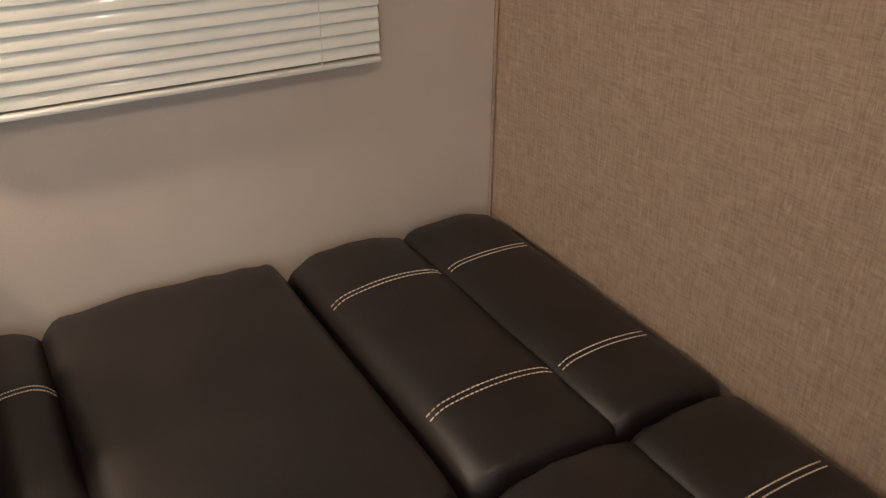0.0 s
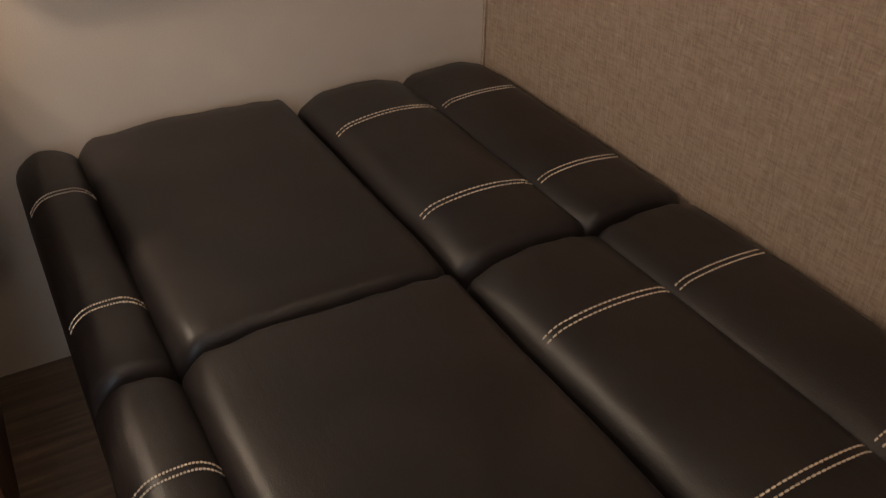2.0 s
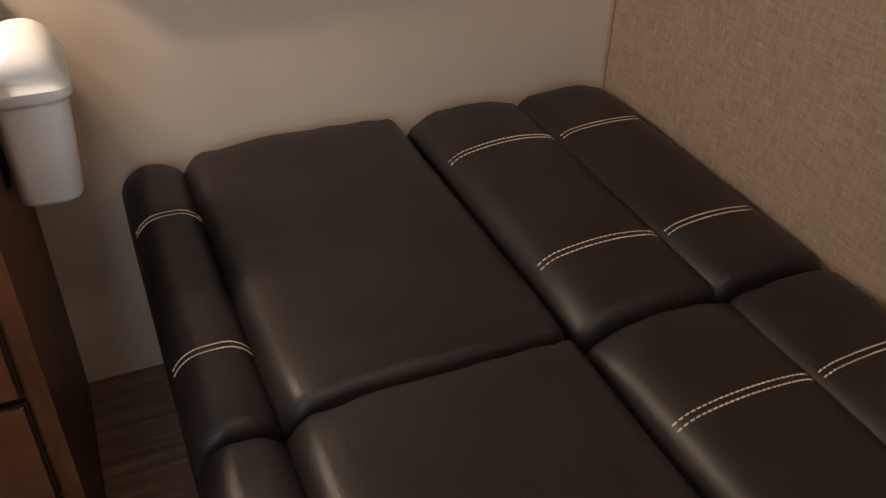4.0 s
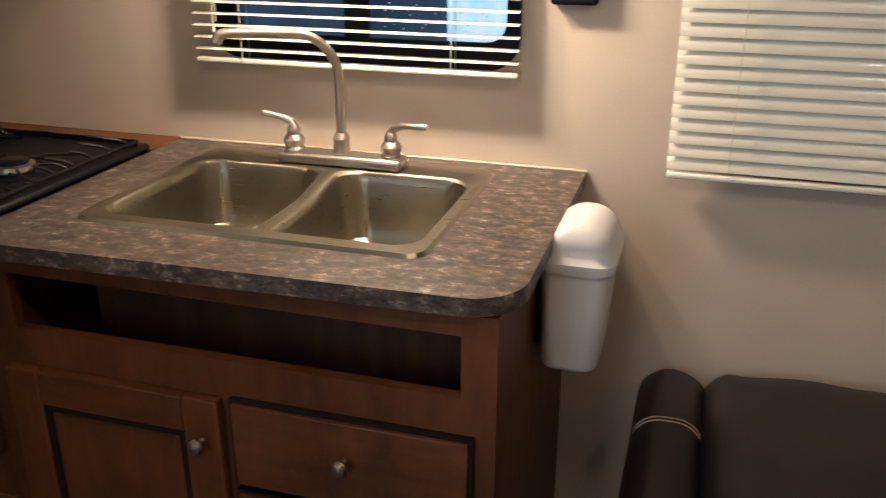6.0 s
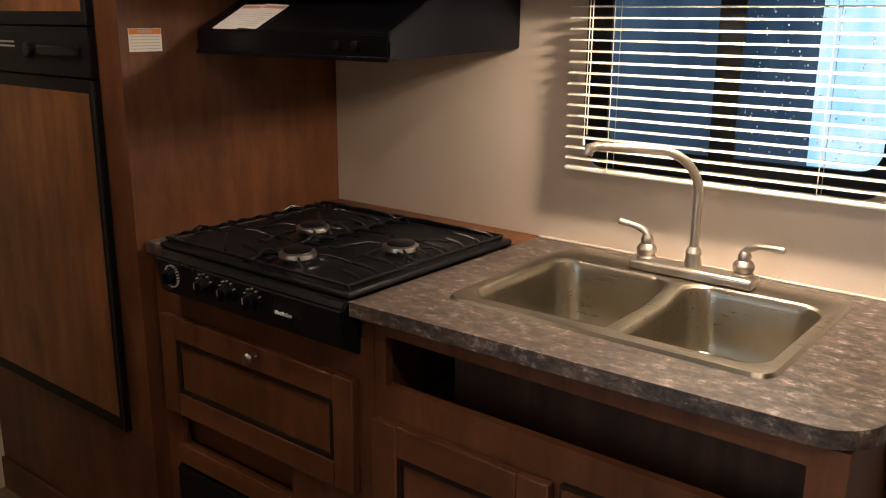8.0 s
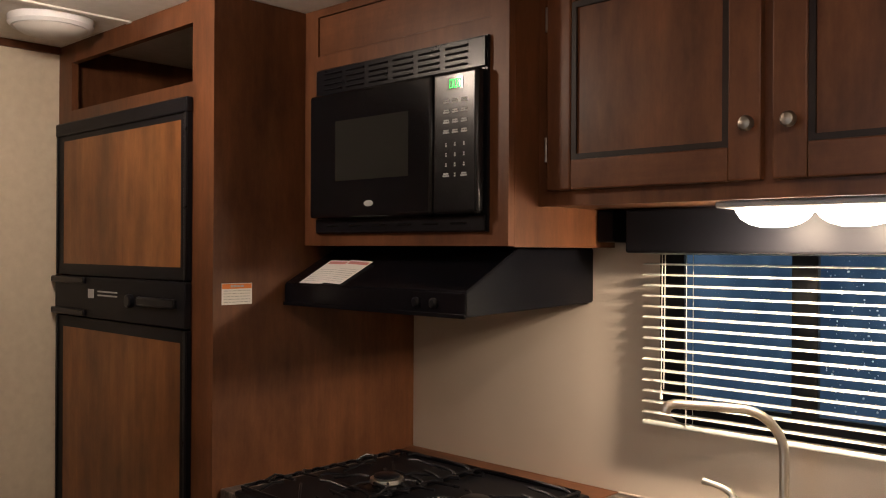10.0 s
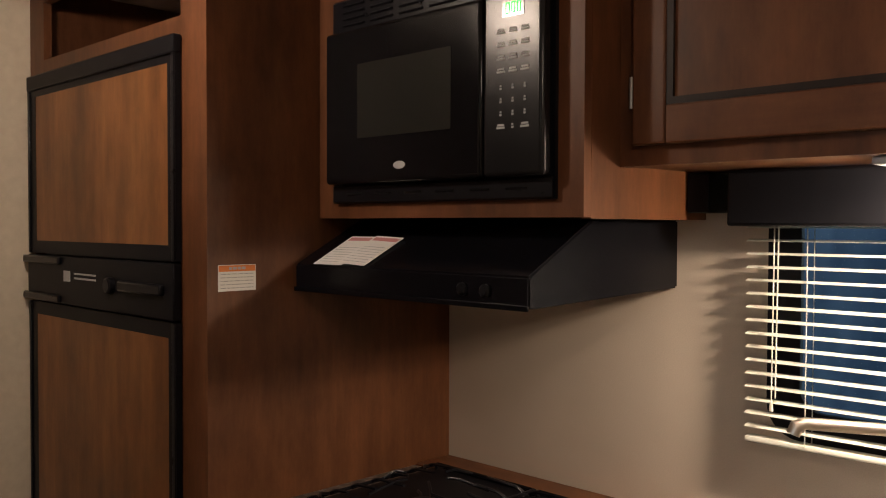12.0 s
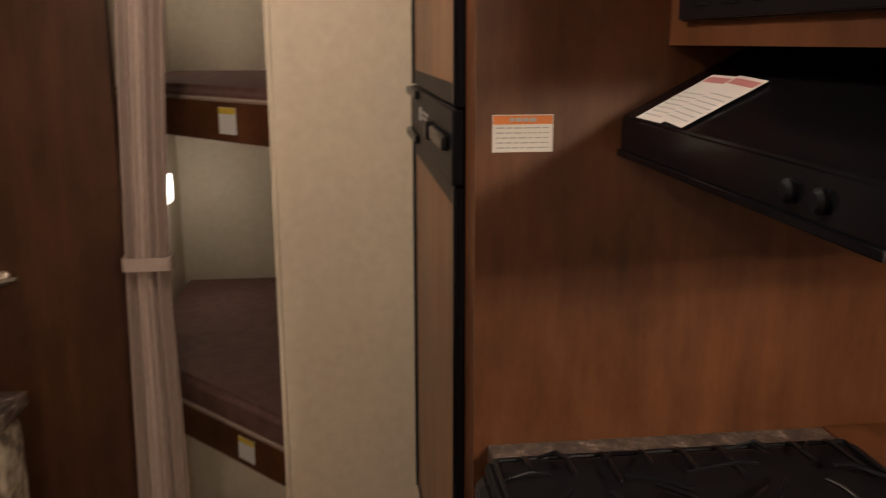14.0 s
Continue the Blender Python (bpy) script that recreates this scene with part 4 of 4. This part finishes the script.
sofa = thing("sofa_bed", (2.2, -0.8, 0.0), "dark brown leather sofa folded flat into a bed, cream stitching", "sofa")
ST = 0.538
HALVES = ((-0.768, -0.016), (-1.540, -0.770))
STRIPS = (("bolster", 1.664, 1.794, 0.33, ST - 0.006, 0.046, 0.026, 0.014), ("seat_cushion", 1.785, 2.249, 0.36, ST + 0.009, 0.042, 0.024, 0.016),
          ("back_cushion", 2.256, 2.552, 0.36, ST - 0.008, 0.056, 0.028, 0.030), ("head_cushion", 2.508, 2.775, 0.36, ST - 0.006, 0.056, 0.028, 0.024))
seed = 1
for y0, y1 in HALVES:
    for name, x0, x1, z0, z1, r, ry, crown in STRIPS:
        s0, s1 = {"back_cushion": (0.024, 0.034), "head_cushion": (0.030, 0.050)}.get(name, (0.006, 0.004))
        seed += 3
        c = part(name, cushion((x0, y0, z0), (x1, y1, z1), r, ry, crown, 10, 18, seed), LEATHER, sofa)
        if name == "seat_cushion":
            continue
        for f in (0.293, 0.788):
            for off in (-0.006, 0.006):
                y = y1 - (f - 0.014) * (y1 - y0) + off
                bm = bmesh.new()
                n = 26
                path = []
                for q in range(n + 1):
                    x = x0 + s0 + (x1 - x0 - s0 - s1) * q / n
                    u = (x - (x0 + x1) / 2) / ((x1 - x0) / 2)
                    v = (y - (y0 + y1) / 2) / ((y1 - y0) / 2)
                    e = max(0.0, x0 + r - x, x - x1 + r)
                    z = z1 - r + math.sqrt(max(0.0, r * r - e * e)) + swell(u, v, crown)
                    z += 0.004 * noise.noise(Vector((x * 6 + seed, y * 6, seed)))
                    path.append(Vector((x, y, z + 0.0006)))
                for a, b in zip(path, path[1:]):
                    if (b - a).length > 0.0:
                        tube([a.lerp(b, 0.08), a.lerp(b, 0.5), a.lerp(b, 0.80)], [0.0012, 0.0017, 0.0012], 5, bm)
                part("stitching", bm, THREAD, c, "cream double stitching")
part("base_box", box((1.74, -1.54, 0.012), (2.77, -0.03, 0.40), 0.01), LINING, sofa, "black cloth-covered base")

# ---- bunk room ----


def bunk(z, label, thick):
    b = thing("bunk_bed", (-1.6, -0.6, z - 0.1), label, "bed")
    edge = [(XP - 0.045, -0.89), (XP - 0.045, -0.012), (XB + 0.002, -0.012), (XB + 0.002, -1.455), (-1.52, -1.455)]
    part("platform", plate(edge, [], "z", z - 0.10, z - 0.02), WOOD_SHADED, b)
    ax, ay, bx, by = edge[0][0], edge[0][1], edge[-1][0], edge[-1][1]
    d = Vector((bx - ax, by - ay, 0)).normalized()
    n = Vector((d.y, -d.x, 0))
    if n.x < 0:
        n = -n
    board = [Vector((ax, ay, 0)) + n * 0.001, Vector((bx, by, 0)) + n * 0.001, Vector((bx, by, 0)) + n * 0.019, Vector((ax, ay, 0)) + n * 0.019]
    part("front_board", plate([(p.x, p.y) for p in board], [], "z", z - 0.095, z), WOOD_H, b, "dark wood front board")
    if z < 1.0:
        part("base_panel", plate([(p.x, p.y) for p in board], [], "z", 0.0, z - 0.0955), CREAM, b, "cream panel under the bunk")
    inset = [(p[0], p[1]) for p in edge]
    m = plate(inset, [], "z", z - 0.018, z + thick)
    bmesh.ops.bevel(m, geom=[e for e in m.edges if len(e.link_faces) == 2 and e.calc_face_angle() > 0.6], offset=0.018, segments=3, affect="EDGES")
    part("mattress", m, QUILT, b, "brown quilted mattress")
    a = Vector((ax, ay, z + 0.004)) + n * 0.012
    part("piping", tube([a, a.lerp(Vector((bx, by, z + 0.004)) + n * 0.012, 1.0)], 0.006, 8), PIPING, b)
    c = Vector((ax, ay, 0)).lerp(Vector((bx, by, 0)), 0.32) + n * 0.0195
    for name, w, z0, z1, mm, o in (("label_sheet", 0.036, z - 0.078, z - 0.012, PAPER, 0.0), ("label_heading", 0.035, z - 0.028, z - 0.013, YELLOW_INK, 0.0007)):
        q = [c - d * w + n * o, c + d * w + n * o, c + d * w + n * (o + 0.0006), c - d * w + n * (o + 0.0006)]
        part(name, plate([(p.x, p.y) for p in q], [], "z", z0, z1), mm, b)


bunk(1.330, "upper bunk with brown mattress and dark wood front board", 0.036)
bunk(0.455, "lower bunk with brown mattress and dark wood front board", 0.075)

cu = thing("curtain", (XP - 0.02, -1.25, 0.03), "tan-grey cloth privacy curtain drawn aside at the bunks", "curtain")
rings = []
for k in range(25):
    z = 0.03 + (ZC - 0.06) * k / 24
    ring = []
    pinch = 0.75 + 0.25 * abs(z - 0.95)
    for q in range(61):
        u = q / 60
        y = -1.338 + 0.034 * min(z, 1.6) + (0.02 + 0.122 * u) * (pinch + 0.06 * math.sin(z * 3))
        x = XP + 0.028 + 0.020 * math.sin(u * 26 + 0.5 * math.sin(z * 2.2)) * (0.6 + 0.4 * math.sin(u * 9 + 1))
        ring.append((x, y, z))
    rings.append(ring + [(x - 0.003, y, z) for x, y, z in ring[::-1]])
part("cloth", loft(rings, None, True, True), CURTAIN, cu)
part("tieback", plate(rect(XP + 0.003, -1.294, XP + 0.054, -1.189, 0.012), [rect(XP + 0.006, -1.291, XP + 0.051, -1.192, 0.010)], "z", 0.985, 1.015), CURTAIN, cu, "cloth tieback band")
part("track", box((XP + 0.002, -1.33, ZC - 0.03), (XP + 0.05, -0.96, ZC - 0.023), 0.002), WHITE, cu)

# Only the lower fixture is known; the upper one is added for its light.
for rz in (0.96, 1.76):
    rl = thing("reading_light", (-2.06, -1.455, rz), "small lit reading light on the bunk wall, upper one added unseen", "lamp", "bunk reading lights")
    part("base", box((-2.12, -1.4595, rz - 0.06), (-2.00, -1.445, rz + 0.06), 0.004), WHITE, rl)
    part("lens", box((-2.11, -1.4445, rz - 0.05), (-2.01, -1.425, rz + 0.05), 0.006), READING, rl).visible_shadow = False

bh = thing("door_handle", (XP + 0.001, -1.545, 0.965), "small chrome lever latch on the wood door", "handle")
part("rose", lathe([(0.018, 0.0006), (0.018, 0.006), (0.012, 0.012)], (XP, -1.56, 0.965), 18, axis="x"), NICKEL, bh)
part("lever", tube([(XP + 0.012, -1.56, 0.965), (XP + 0.035, -1.56, 0.966), (XP + 0.042, -1.55, 0.968), (XP + 0.042, -1.515, 0.975)], [0.007, 0.006, 0.006, 0.005], 10), NICKEL, bh)

# ---- ceiling lights ----


def ceiling_light(x, y, lit, label):
    c = thing("ceiling_light", (x, y, ZC), label, "lamp", "round ceiling lights")
    part("rim", lathe([(0.102, -0.0006), (0.102, -0.018), (0.094, -0.026), (0.088, -0.026)], (x, y, ZC), 40), WHITE, c)
    l = part("lens", lathe([(0.087, -0.0262), (0.075, -0.036), (0.05, -0.043), (0.002, -0.047)], (x, y, ZC), 40), LIT if lit else LENS, c)
    if lit:
        l.visible_shadow = False


ceiling_light(-0.52, -0.785, False, "round white flush ceiling light, switched off")
for cx, cy, watts in CEIL:
    ceiling_light(cx, cy, True, "round white flush ceiling light, switched on")


# ---- dinette bench end ----
FABRIC = mat("patterned_fabric", (0.34, 0.28, 0.20), 0.9)
fv = noise_of(FABRIC, (1, 1, 0.6), 34.0, 4.0, 0.6)
paint(FABRIC, ramp(FABRIC, fv, [(0.42, (0.13, 0.10, 0.075)), (0.52, (0.36, 0.30, 0.22)), (0.62, (0.48, 0.42, 0.33))]))
bump(FABRIC, fv, 0.4, 0.004)
db = thing("dinette_bench", (-0.66, -1.9, 0.0), "dinette bench end with patterned tan cushion and laminate cap", "bench")
part("base_box", box((-0.74, -2.34, 0.0), (-0.56, -1.535, 0.40), 0.004), WOOD_V, db)
part("cushion", box((-0.735, -2.33, 0.4005), (-0.58, -1.515, 0.70), 0.03, 4), FABRIC, db, "patterned tan cushion")
part("cap", box((-0.745, -2.34, 0.702), (-0.60, -1.505, 0.735), 0.005), STONE, db, "stone-look laminate cap")
